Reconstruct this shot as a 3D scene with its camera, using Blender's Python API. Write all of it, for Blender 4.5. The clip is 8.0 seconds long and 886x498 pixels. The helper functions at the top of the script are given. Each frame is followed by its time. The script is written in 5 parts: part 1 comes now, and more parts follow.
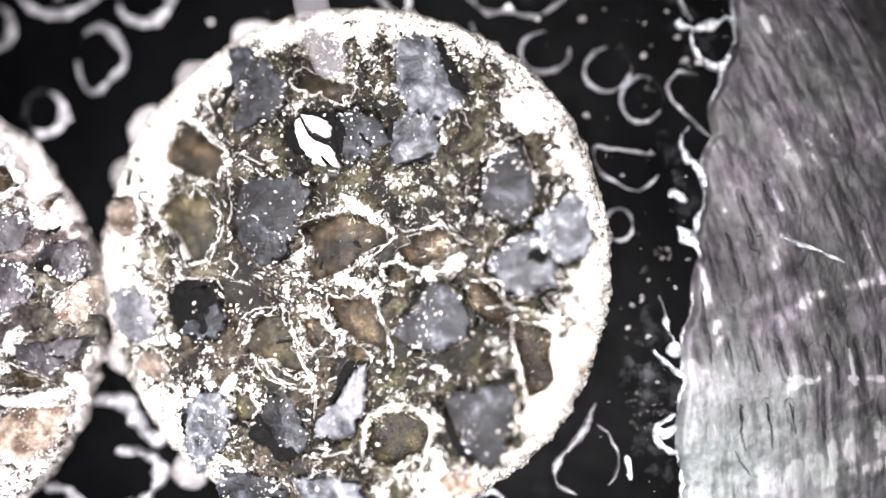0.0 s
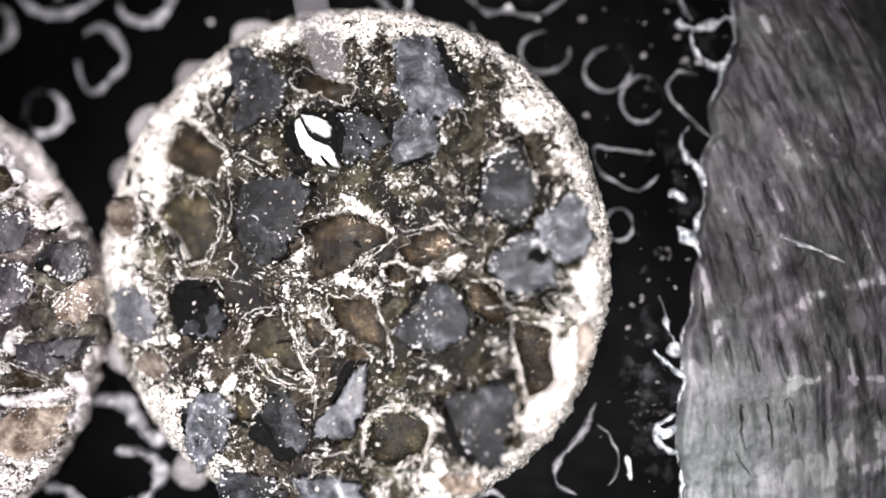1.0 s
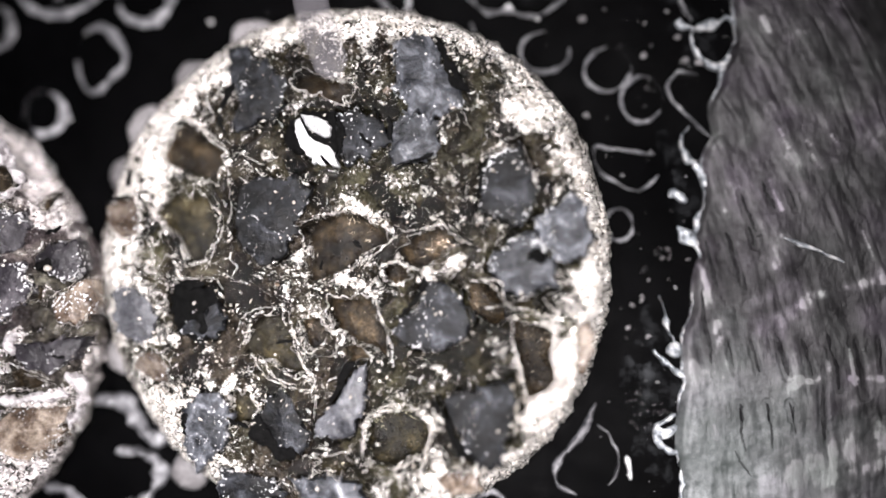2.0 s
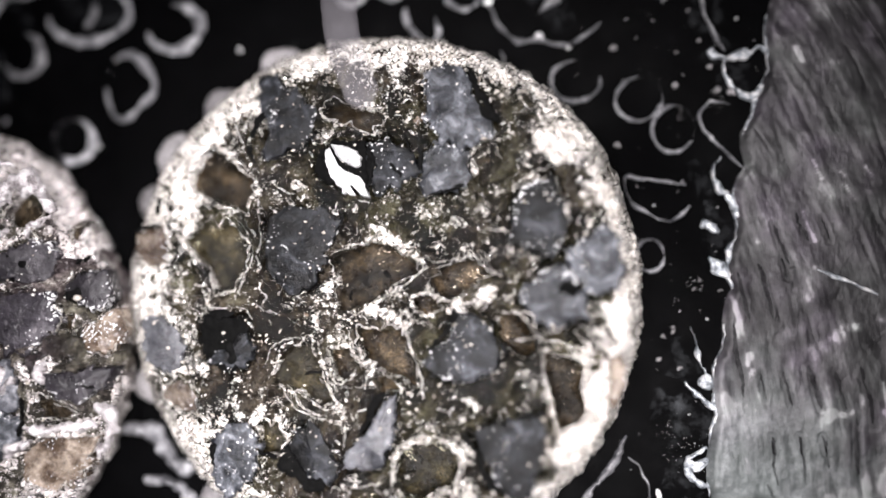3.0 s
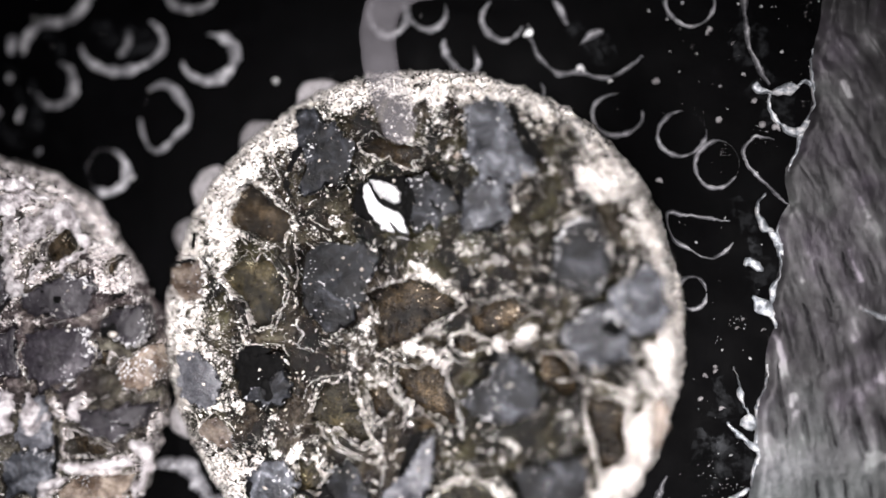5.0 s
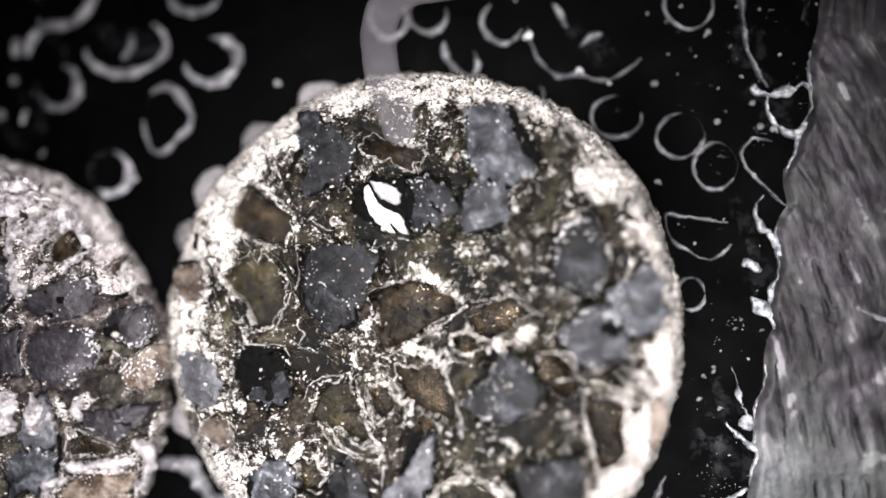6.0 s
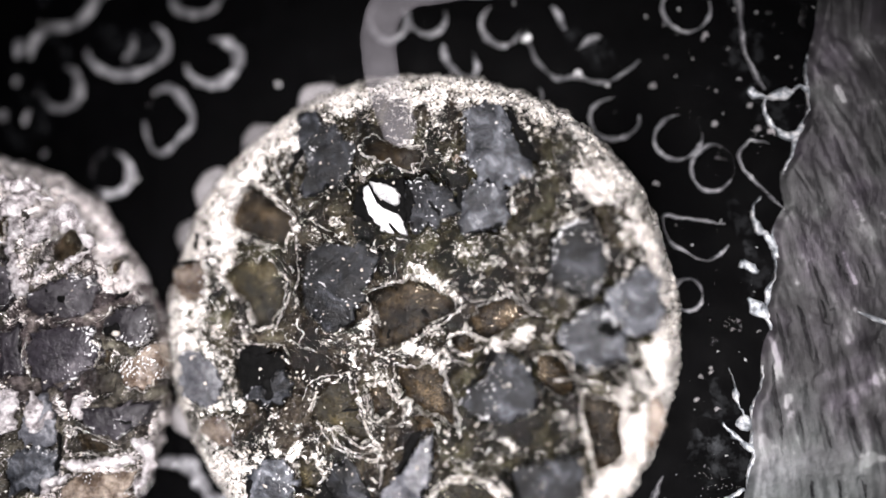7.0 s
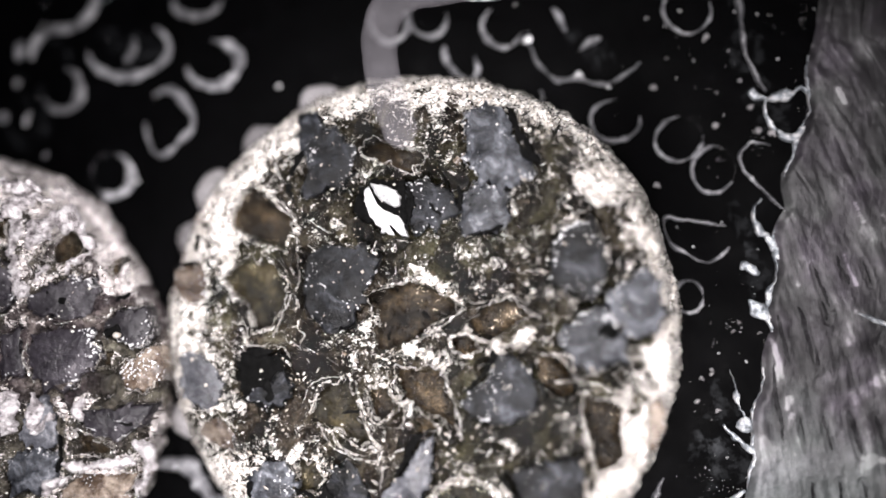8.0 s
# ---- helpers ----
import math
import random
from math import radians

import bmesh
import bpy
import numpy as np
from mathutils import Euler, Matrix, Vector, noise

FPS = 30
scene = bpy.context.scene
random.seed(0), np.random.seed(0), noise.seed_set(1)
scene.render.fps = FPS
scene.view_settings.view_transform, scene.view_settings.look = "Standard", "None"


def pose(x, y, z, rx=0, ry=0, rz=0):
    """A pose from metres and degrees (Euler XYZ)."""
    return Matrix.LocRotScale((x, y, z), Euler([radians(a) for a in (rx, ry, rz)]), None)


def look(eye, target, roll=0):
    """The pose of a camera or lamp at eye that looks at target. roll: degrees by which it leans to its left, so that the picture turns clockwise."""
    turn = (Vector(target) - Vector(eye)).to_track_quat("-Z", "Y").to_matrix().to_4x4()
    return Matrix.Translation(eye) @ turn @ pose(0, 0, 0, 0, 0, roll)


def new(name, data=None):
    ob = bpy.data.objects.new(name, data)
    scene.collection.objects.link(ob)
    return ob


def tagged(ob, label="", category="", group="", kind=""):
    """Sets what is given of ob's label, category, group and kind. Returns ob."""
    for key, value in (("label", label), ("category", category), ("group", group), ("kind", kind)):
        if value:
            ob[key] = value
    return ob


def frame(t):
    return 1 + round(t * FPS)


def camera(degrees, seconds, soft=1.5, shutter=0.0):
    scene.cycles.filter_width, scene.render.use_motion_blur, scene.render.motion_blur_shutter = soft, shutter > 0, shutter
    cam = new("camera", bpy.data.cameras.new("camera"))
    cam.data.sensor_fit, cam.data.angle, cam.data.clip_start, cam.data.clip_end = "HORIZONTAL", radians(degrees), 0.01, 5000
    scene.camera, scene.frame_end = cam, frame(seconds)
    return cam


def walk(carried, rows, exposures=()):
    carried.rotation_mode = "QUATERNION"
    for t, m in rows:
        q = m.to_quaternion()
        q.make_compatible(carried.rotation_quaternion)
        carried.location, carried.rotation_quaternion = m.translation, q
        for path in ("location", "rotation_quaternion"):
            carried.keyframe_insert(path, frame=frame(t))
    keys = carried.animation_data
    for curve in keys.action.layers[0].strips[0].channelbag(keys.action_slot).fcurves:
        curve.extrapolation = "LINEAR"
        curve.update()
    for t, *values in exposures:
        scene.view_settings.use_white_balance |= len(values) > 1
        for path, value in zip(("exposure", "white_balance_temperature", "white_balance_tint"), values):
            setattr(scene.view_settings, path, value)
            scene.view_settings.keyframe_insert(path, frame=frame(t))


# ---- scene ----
MM = 0.001  # the place is a few centimetres across; sizes below are in millimetres
cam = camera(50.0, 8.0, soft=1.7)
cam.data.dof.use_dof, cam.data.dof.focus_distance, cam.data.dof.aperture_fstop = True, 18.95 * MM, 12.0
CAMERA_ROWS = [
    (0.0, pose(2.784 * MM, -0.677 * MM, 19.627 * MM, 2.890, 3.220, -0.075)),
    (0.5, pose(2.784 * MM, -0.677 * MM, 19.627 * MM, 2.890, 3.220, -0.075)),
    (1.0, pose(2.784 * MM, -0.677 * MM, 19.627 * MM, 2.890, 3.220, -0.075)),
    (2.5, pose(2.784 * MM, -0.677 * MM, 19.627 * MM, 2.890, 3.220, -0.075)),
    (2.6, pose(2.784 * MM, -0.677 * MM, 19.627 * MM, 2.890, 3.220, -0.075)),
    (2.8, pose(2.473 * MM, -0.262 * MM, 19.594 * MM, 3.024, 3.627, 0.096)),
    (2.9, pose(2.405 * MM, -0.172 * MM, 19.587 * MM, 3.053, 3.715, 0.132)),
    (3.0, pose(2.363 * MM, -0.116 * MM, 19.583 * MM, 3.071, 3.770, 0.156)),
    (3.5, pose(2.105 * MM, 0.326 * MM, 19.525 * MM, 2.814, 4.046, 0.420)),
    (3.65, pose(1.968 * MM, 0.491 * MM, 19.472 * MM, 2.706, 4.203, 0.549)),
    (3.8, pose(1.580 * MM, 0.960 * MM, 19.322 * MM, 2.397, 4.650, 0.917)),
    (3.9, pose(1.484 * MM, 1.076 * MM, 19.286 * MM, 2.321, 4.759, 1.007)),
    (4.0, pose(1.423 * MM, 1.150 * MM, 19.262 * MM, 2.272, 4.830, 1.065)),
    (4.5, pose(1.458 * MM, 1.107 * MM, 19.320 * MM, 2.307, 4.431, 0.679)),
    (5.0, pose(1.695 * MM, 0.842 * MM, 19.399 * MM, 2.440, 4.158, 0.475)),
    (6.5, pose(1.784 * MM, 0.731 * MM, 19.589 * MM, 2.890, 4.406, 0.582)),
    (7.0, pose(1.822 * MM, 0.650 * MM, 19.629 * MM, 3.090, 4.406, 0.679)),
    (7.5, pose(1.827 * MM, 0.706 * MM, 19.587 * MM, 2.994, 4.429, 0.658)),
    (8.0, pose(1.828 * MM, 0.675 * MM, 19.634 * MM, 3.122, 4.468, 0.683)),
]
walk(cam, CAMERA_ROWS, exposures=[(0.0, 1.04), (0.4, 0.94), (0.7, 0.4), (1.0, 0.13), (1.4, 0.0), (3.0, 0.0), (3.8, -0.15), (4.6, -0.17), (5.6, -0.1), (8.0, -0.08)])

# ---- world and lamps ----
world = bpy.data.worlds.new("world")
world.use_nodes = True
world.node_tree.nodes["Background"].inputs[0].default_value = (0.6, 0.65, 0.75, 1)
world.node_tree.nodes["Background"].inputs[1].default_value = 0.012
scene.world = world


def ring_lamp(angle, radius, height, watts):
    """One diode of the ring light round the lens."""
    data = bpy.data.lights.new("ring_light_diode", "AREA")
    data.shape, data.size, data.energy = "DISK", 2.2 * MM, watts
    data.color, data.spread = (1.0, 0.95, 0.972), radians(74)
    a = radians(angle)
    ob = new("ring_light_diode", data)
    eye = Vector((2.0 + radius * math.cos(a), 0.3 + radius * math.sin(a), height)) * MM
    ob.matrix_world = look(eye, Vector((-0.4, -1.8, 0.5)) * MM)


for n in range(8):
    ring_lamp(22.5 + 45 * n, 9.0, 21.0, 0.00043)


# ---- materials ----
def material(name):
    m = bpy.data.materials.new(name)
    m.use_nodes = True
    return m, m.node_tree, m.node_tree.nodes["Principled BSDF"]


def noise_node(tree, size, detail=4.0, rough=0.6, stretch=(1, 1, 1), distortion=0.0):
    """Noise whose features are about size millimetres wide."""
    n = tree.nodes
    coord, mapping, tex = n.new("ShaderNodeTexCoord"), n.new("ShaderNodeMapping"), n.new("ShaderNodeTexNoise")
    mapping.inputs["Scale"].default_value = [1 / (size * MM) / s for s in stretch]
    tex.inputs["Scale"].default_value = 1.0
    tex.inputs["Detail"].default_value, tex.inputs["Roughness"].default_value = detail, rough
    tex.inputs["Distortion"].default_value = distortion
    tree.links.new(coord.outputs["Object"], mapping.inputs[0])
    tree.links.new(mapping.outputs[0], tex.inputs["Vector"])
    return tex.outputs["Fac"]


def ramp(tree, fac, *stops):
    r = tree.nodes.new("ShaderNodeValToRGB")
    while len(r.color_ramp.elements) < len(stops):
        r.color_ramp.elements.new(0.5)
    for e, (at, colour) in zip(r.color_ramp.elements, stops):
        e.position, e.color = at, (*colour, 1) if len(colour) == 3 else colour
    tree.links.new(fac, r.inputs[0])
    return r.outputs["Color"]


def grey(v):
    return (v, v, v)


def bump(tree, bsdf, *layers):
    """Layers of (height, depth in millimetres)."""
    last = None
    for height, depth in layers:
        b = tree.nodes.new("ShaderNodeBump")
        b.inputs["Distance"].default_value = depth * MM
        tree.links.new(height, b.inputs["Height"])
        if last:
            tree.links.new(last, b.inputs["Normal"])
        last = b.outputs["Normal"]
    tree.links.new(last, bsdf.inputs["Normal"])


def broken_cells(tree, size):
    """Angular cells about size millimetres wide, with bent borders."""
    n, link = tree.nodes, tree.links
    coord, mapping, bend, scaled, add, cells = (n.new("ShaderNode" + k) for k in ("TexCoord", "Mapping", "TexNoise", "VectorMath", "VectorMath", "TexVoronoi"))
    mapping.inputs["Scale"].default_value = (1 / (size * MM), 1.5 / (size * MM), 1 / (size * MM))
    bend.inputs["Scale"].default_value, bend.inputs["Detail"].default_value = 0.8, 3.0
    scaled.operation, add.operation = "SCALE", "ADD"
    scaled.inputs["Scale"].default_value = 1.6
    cells.inputs["Scale"].default_value = 1.0
    link.new(coord.outputs["Object"], mapping.inputs[0])
    link.new(mapping.outputs[0], bend.inputs["Vector"])
    link.new(bend.outputs["Color"], scaled.inputs[0])
    link.new(mapping.outputs[0], add.inputs[0])
    link.new(scaled.outputs[0], add.inputs[1])
    link.new(add.outputs[0], cells.inputs["Vector"])
    return cells


def glitter(tree, bsdf, *layers):
    """Small crystal faces: layers of (width in millimetres, tilt), each face with a lean of its own."""
    n, link = tree.nodes, tree.links
    normal = bsdf.inputs["Normal"].links[0].from_socket
    for size, tilt in layers:
        cells = broken_cells(tree, size)
        lean, scaled, add = (n.new("ShaderNodeVectorMath") for _ in range(3))
        lean.operation, scaled.operation, add.operation = "SUBTRACT", "SCALE", "ADD"
        lean.inputs[1].default_value = (0.5, 0.5, 0.5)
        scaled.inputs["Scale"].default_value = tilt
        link.new(cells.outputs["Color"], lean.inputs[0])
        link.new(lean.outputs[0], scaled.inputs[0])
        link.new(scaled.outputs[0], add.inputs[0])
        link.new(normal, add.inputs[1])
        normal = add.outputs[0]
    unit = n.new("ShaderNodeVectorMath")
    unit.operation = "NORMALIZE"
    link.new(normal, unit.inputs[0])
    link.new(unit.outputs[0], bsdf.inputs["Normal"])


def surface(name, stops, size, rough, metal=0.0, spec=0.5, bumps=((0.05, 0.02),), stretch=(1, 1, 1), coat=0.0, flakes=(), silver=0.0, tint=None, swirl=0.0, glint=(0.87, 0.81, 0.735), dust=0.0, grainy=False):
    m, tree, bsdf = material(name)
    colour = ramp(tree, noise_node(tree, size, 6, 0.65, stretch, swirl), *stops)
    vary = tree.nodes.new("ShaderNodeObjectInfo")
    hsv = tree.nodes.new("ShaderNodeHueSaturation")
    map_range = tree.nodes.new("ShaderNodeMapRange")
    map_range.inputs["To Min"].default_value, map_range.inputs["To Max"].default_value = 0.6, 1.35
    tree.links.new(vary.outputs["Random"], map_range.inputs["Value"])
    tree.links.new(map_range.outputs[0], hsv.inputs["Value"])
    fine = tree.nodes.new("ShaderNodeMix")
    fine.data_type, fine.blend_type = "RGBA", "MULTIPLY"
    fine.inputs[0].default_value = 1.0
    tree.links.new(colour, fine.inputs[6])
    mottle = ((0.36, grey(0.22)), (0.5, grey(0.8)), (0.64, grey(1.5))) if grainy else ((0.3, grey(0.45)), (0.5, grey(0.9)), (0.62, grey(1.0)))
    tree.links.new(ramp(tree, noise_node(tree, 0.05 if grainy else 0.09, 4, 0.7, stretch), *mottle), fine.inputs[7])
    shade = fine.outputs[2]
    if tint:
        # the hue drifts over a few millimetres
        drift = tree.nodes.new("ShaderNodeMix")
        drift.data_type, drift.blend_type = "RGBA", "MULTIPLY"
        drift.inputs[0].default_value = 1.0
        tree.links.new(shade, drift.inputs[6])
        tree.links.new(ramp(tree, noise_node(tree, 2.2, 3), (0.42, grey(1.0)), (0.58, tint)), drift.inputs[7])
        shade = drift.outputs[2]
    tree.links.new(shade, hsv.inputs["Color"])
    tree.links.new(hsv.outputs[0], bsdf.inputs["Base Color"])
    if dust:
        # white crystal dust, thick in some places and sparse in others
        sprinkle, clumps = tree.nodes.new("ShaderNodeMath"), tree.nodes.new("ShaderNodeMath")
        clumps.operation, clumps.inputs[1].default_value = "MULTIPLY", 0.45
        sprinkle.operation, sprinkle.inputs[1].default_value = "MULTIPLY_ADD", 0.5
        tree.links.new(noise_node(tree, 0.8, 4), clumps.inputs[0])
        tree.links.new(noise_node(tree, 0.06, 1, 0.5), sprinkle.inputs[0])
        drift, gathered = tree.nodes.new("ShaderNodeAttribute"), tree.nodes.new("ShaderNodeMath")
        drift.attribute_name = "crust"
        gathered.operation, gathered.inputs[1].default_value = "MULTIPLY_ADD", 0.09
        tree.links.new(drift.outputs["Fac"], gathered.inputs[0])
        tree.links.new(clumps.outputs[0], gathered.inputs[2])
        tree.links.new(gathered.outputs[0], sprinkle.inputs[2])
        grains = ramp(tree, sprinkle.outputs[0], (0.7 - dust, grey(0.0)), (0.72 - dust, grey(1.0)))
        strewn = tree.nodes.new("ShaderNodeMix")
        strewn.data_type = "RGBA"
        strewn.inputs[7].default_value = (0.62, 0.62, 0.63, 1)
        tree.links.new(grains, strewn.inputs[0])
        tree.links.new(hsv.outputs[0], strewn.inputs[6])
        tree.links.new(strewn.outputs[2], bsdf.inputs["Base Color"])
    lo, hi = rough
    tree.links.new(ramp(tree, noise_node(tree, size * 0.4, 3), (0.3, grey(lo)), (0.7, grey(hi))), bsdf.inputs["Roughness"])
    bsdf.inputs["Metallic"].default_value = metal
    bsdf.inputs["Specular IOR Level"].default_value = spec
    bsdf.inputs["Coat Weight"].default_value = coat
    bsdf.inputs["Coat Roughness"].default_value = 0.12
    bump(tree, bsdf, *[(noise_node(tree, s, 5, 0.6, stretch), d) for s, d in bumps])
    if flakes:
        glitter(tree, bsdf, *flakes)
    if silver:
        # some crystal faces are bare bright metal
        cells, pick = broken_cells(tree, flakes[0][0]), tree.nodes.new("ShaderNodeMath")
        split = tree.nodes.new("ShaderNodeSeparateColor")
        tree.links.new(cells.outputs["Color"], split.inputs[0])
        clump = tree.nodes.new("ShaderNodeMath")
        clump.operation = "ADD"
        tree.links.new(split.outputs[2], clump.inputs[0])
        tree.links.new(ramp(tree, noise_node(tree, 0.8, 3), (0.42, grey(0.0)), (0.64, grey(0.5))), clump.inputs[1])
        pick.operation = "GREATER_THAN"
        pick.inputs[1].default_value = 1.25 - silver
        tree.links.new(clump.outputs[0], pick.inputs[0])
        mix = tree.nodes.new("ShaderNodeMix")
        mix.data_type = "RGBA"
        tree.links.new(pick.outputs[0], mix.inputs[0])
        tree.links.new(hsv.outputs[0], mix.inputs[6])
        mix.inputs[7].default_value = (*glint, 1)
        tree.links.new(mix.outputs[2], bsdf.inputs["Base Color"])
        tree.links.new(pick.outputs[0], bsdf.inputs["Metallic"])
    return m


def crusted(name, body, white, flakes):
    """Brown glassy body under a crust of white crystals, whose white also paints sparkle; the mesh says how thick the
    crust lies ("crust", 0 to 1).
    """
    m, tree, bsdf = material(name)
    n, link = tree.nodes, tree.links

    def combine(kind, a, b, c=None):
        node = n.new("ShaderNodeMath")
        node.operation = kind
        for socket, v in zip(node.inputs, (a, b, c)):
            if isinstance(v, (int, float)):
                socket.default_value = v
            elif v is not None:
                link.new(v, socket)
        return node.outputs[0]

    thick = n.new("ShaderNodeAttribute")
    thick.attribute_name = "crust"
    grown = combine("MULTIPLY", thick.outputs["Fac"], 0.6)
    grown = combine("MULTIPLY_ADD", noise_node(tree, 0.055, 3, 0.6, distortion=1.4), 1.5, grown)
    grown = combine("MULTIPLY_ADD", noise_node(tree, 0.025, 2, 0.5), 0.8, grown)
    # thin winding threads of crystals
    winding = combine("ABSOLUTE", combine("SUBTRACT", noise_node(tree, 0.4, 4, 0.6, distortion=0.4), 0.5), 0.0)
    threads = ramp(tree, winding, (0.006, grey(1.0)), (0.02, grey(0.0)))
    grown = combine("MULTIPLY_ADD", threads, combine("MULTIPLY_ADD", thick.outputs["Fac"], 0.3, 0.2), grown)
    crystal = ramp(tree, combine("SUBTRACT", grown, 1.15), (0.46, grey(0.0)), (0.56, grey(1.0)))
    colour = ramp(tree, noise_node(tree, 0.55, 6, 0.65, distortion=0.5), *body)
    tint = n.new("ShaderNodeMix")
    tint.data_type, tint.blend_type = "RGBA", "MULTIPLY"
    tint.inputs[0].default_value = 1.0
    link.new(colour, tint.inputs[6])
    link.new(ramp(tree, noise_node(tree, 2.2, 3), (0.42, grey(1.0)), (0.58, (0.84, 0.96, 0.74))), tint.inputs[7])
    mix = n.new("ShaderNodeMix")
    mix.data_type = "RGBA"
    link.new(crystal, mix.inputs[0])
    link.new(tint.outputs[2], mix.inputs[6])
    link.new(ramp(tree, noise_node(tree, 0.11, 5, 0.7), *white), mix.inputs[7])
    link.new(mix.outputs[2], bsdf.inputs["Base Color"])
    link.new(ramp(tree, noise_node(tree, 0.2, 3), (0.3, grey(0.1)), (0.7, grey(0.26))), bsdf.inputs["Roughness"])
    bsdf.inputs["Specular IOR Level"].default_value = 0.3
    bump(tree, bsdf, (noise_node(tree, 0.14, 5, 0.65), 0.06), (crystal, 0.012))
    glitter(tree, bsdf, *flakes)
    # many of the crystal faces are mirror-bright
    cells, split = broken_cells(tree, flakes[0][0]), n.new("ShaderNodeSeparateColor")
    link.new(cells.outputs["Color"], split.inputs[0])
    link.new(combine("MULTIPLY", crystal, combine("GREATER_THAN", split.outputs[2], 0.66)), bsdf.inputs["Metallic"])
    return m


MATRIX = crusted("grainy_matrix", ((0.37, (0.0014, 0.001, 0.0006)), (0.49, (0.0088, 0.0067, 0.0045)), (0.61, (0.036, 0.0288, 0.0212)), (0.74, (0.13, 0.109, 0.088))),
                 ((0.32, (0.3, 0.27, 0.24)), (0.46, (0.78, 0.735, 0.675)), (0.58, (0.96, 0.93, 0.885))), ((0.045, 0.85), (0.022, 0.45)))
MATRIX_PINK = crusted("pinkish_matrix", ((0.36, (0.008, 0.0062, 0.0065)), (0.5, (0.037, 0.029, 0.0305)), (0.62, (0.14, 0.113, 0.115)), (0.74, (0.4, 0.345, 0.35))),
                      ((0.32, (0.3, 0.26, 0.25)), (0.46, (0.76, 0.7, 0.68)), (0.6, (0.96, 0.92, 0.91))), ((0.055, 0.8), (0.03, 0.4)))
SEAM = surface("white_crystal_seam", ((0.36, (0.05, 0.04, 0.03)), (0.46, (0.5, 0.46, 0.41)), (0.54, (0.95, 0.93, 0.91))), 0.08, (0.12, 0.35),
               bumps=((0.05, 0.025),), flakes=((0.03, 0.8),), silver=0.5, glint=(0.95, 0.92, 0.87))
CRUMB = surface("white_crystal_crumbs", ((0.35, (0.2, 0.17, 0.14)), (0.5, (0.55, 0.5, 0.44)), (0.6, (0.88, 0.85, 0.8))), 0.5, (0.1, 0.35), bumps=((0.05, 0.01),))
GLAZE = surface("glossy_white_crystal", ((0.36, (0.16, 0.14, 0.145)), (0.48, (0.6, 0.56, 0.57)), (0.58, (0.93, 0.9, 0.91))), 0.22, (0.15, 0.3), metal=0.2, bumps=((0.2, 0.05), (0.05, 0.02)))
DARK = surface("dark_grey_grain", ((0.41, (0.0006, 0.0007, 0.001)), (0.49, (0.0056, 0.0062, 0.008)), (0.56, (0.0205, 0.0225, 0.027)), (0.66, (0.085, 0.09, 0.104))), 0.55,
               (0.3, 0.5), spec=0.22, bumps=((0.3, 0.05), (0.06, 0.025)), swirl=0.6, dust=0.1)
PALE = surface("pale_grey_grain", ((0.37, (0.0068, 0.007888, 0.01061)), (0.49, (0.04216, 0.04597, 0.0544)), (0.6, (0.1292, 0.136, 0.155)), (0.7, (0.408, 0.4216, 0.4488))), 0.34,
               (0.25, 0.45), spec=0.3, bumps=((0.35, 0.06), (0.07, 0.025)), swirl=0.6, dust=0.09)
AMBER = surface("brown_glassy_grain", ((0.36, (0.001963, 0.001102, 0.0004239)), (0.5, (0.01669, 0.01124, 0.005299)), (0.66, (0.07364, 0.05315, 0.03074))), 0.5,
                (0.2, 0.4), spec=0.12, bumps=((0.3, 0.03), (0.06, 0.012)), flakes=((0.02, 0.45),), silver=-0.2, glint=(0.85, 0.72, 0.55), grainy=True)
OLIVE = surface("olive_glassy_grain", ((0.36, (0.00189, 0.001615, 0.0005656)), (0.5, (0.01465, 0.01174, 0.004996)), (0.66, (0.06048, 0.04933, 0.02451))), 0.5,
                (0.2, 0.4), spec=0.12, bumps=((0.3, 0.03), (0.06, 0.012)), flakes=((0.02, 0.45),), silver=-0.12, glint=(0.8, 0.74, 0.52), grainy=True)
GOLD = surface("golden_crystal_grit", ((0.3, (0.22, 0.185, 0.14)), (0.6, (0.5, 0.45, 0.37))), 0.2, (0.1, 0.3), metal=0.6, bumps=((0.05, 0.005),))
LILAC = surface("lilac_grey_grain", ((0.34, (0.035, 0.037, 0.044)), (0.5, (0.095, 0.098, 0.112)), (0.62, (0.2, 0.205, 0.225)), (0.74, (0.5, 0.51, 0.54))), 0.6,
                (0.15, 0.35), spec=0.4, bumps=((0.4, 0.06), (0.07, 0.012)), swirl=0.8, dust=0.06)
HAZY = surface("hazy_purple_grain", ((0.36, (0.008704, 0.007424, 0.009984)), (0.52, (0.02688, 0.02381, 0.02918)), (0.64, (0.0704, 0.064, 0.07296)), (0.76, (0.2816, 0.2624, 0.2752))), 0.8,
               (0.2, 0.45), spec=0.35, bumps=((0.35, 0.05), (0.08, 0.02)), swirl=0.5, dust=0.1)
TAN = surface("tan_glassy_grain", ((0.34, (0.01688, 0.01047, 0.006412)), (0.48, (0.0675, 0.0452, 0.03046)), (0.64, (0.2812, 0.2315, 0.187))), 0.6,
              (0.12, 0.35), bumps=((0.12, 0.03), (0.03, 0.012)), coat=0.3, flakes=((0.07, 0.4),), dust=0.13)
SHARD = surface("white_metal_flake", ((0.3, (0.75, 0.76, 0.77)), (0.7, (0.9, 0.9, 0.9))), 0.3, (0.2, 0.35), metal=0.2, bumps=((0.2, 0.02),))
VOID = surface("black_shade", ((0.3, grey(0.002)), (0.7, grey(0.005))), 0.2, (0.6, 0.9), spec=0.05)
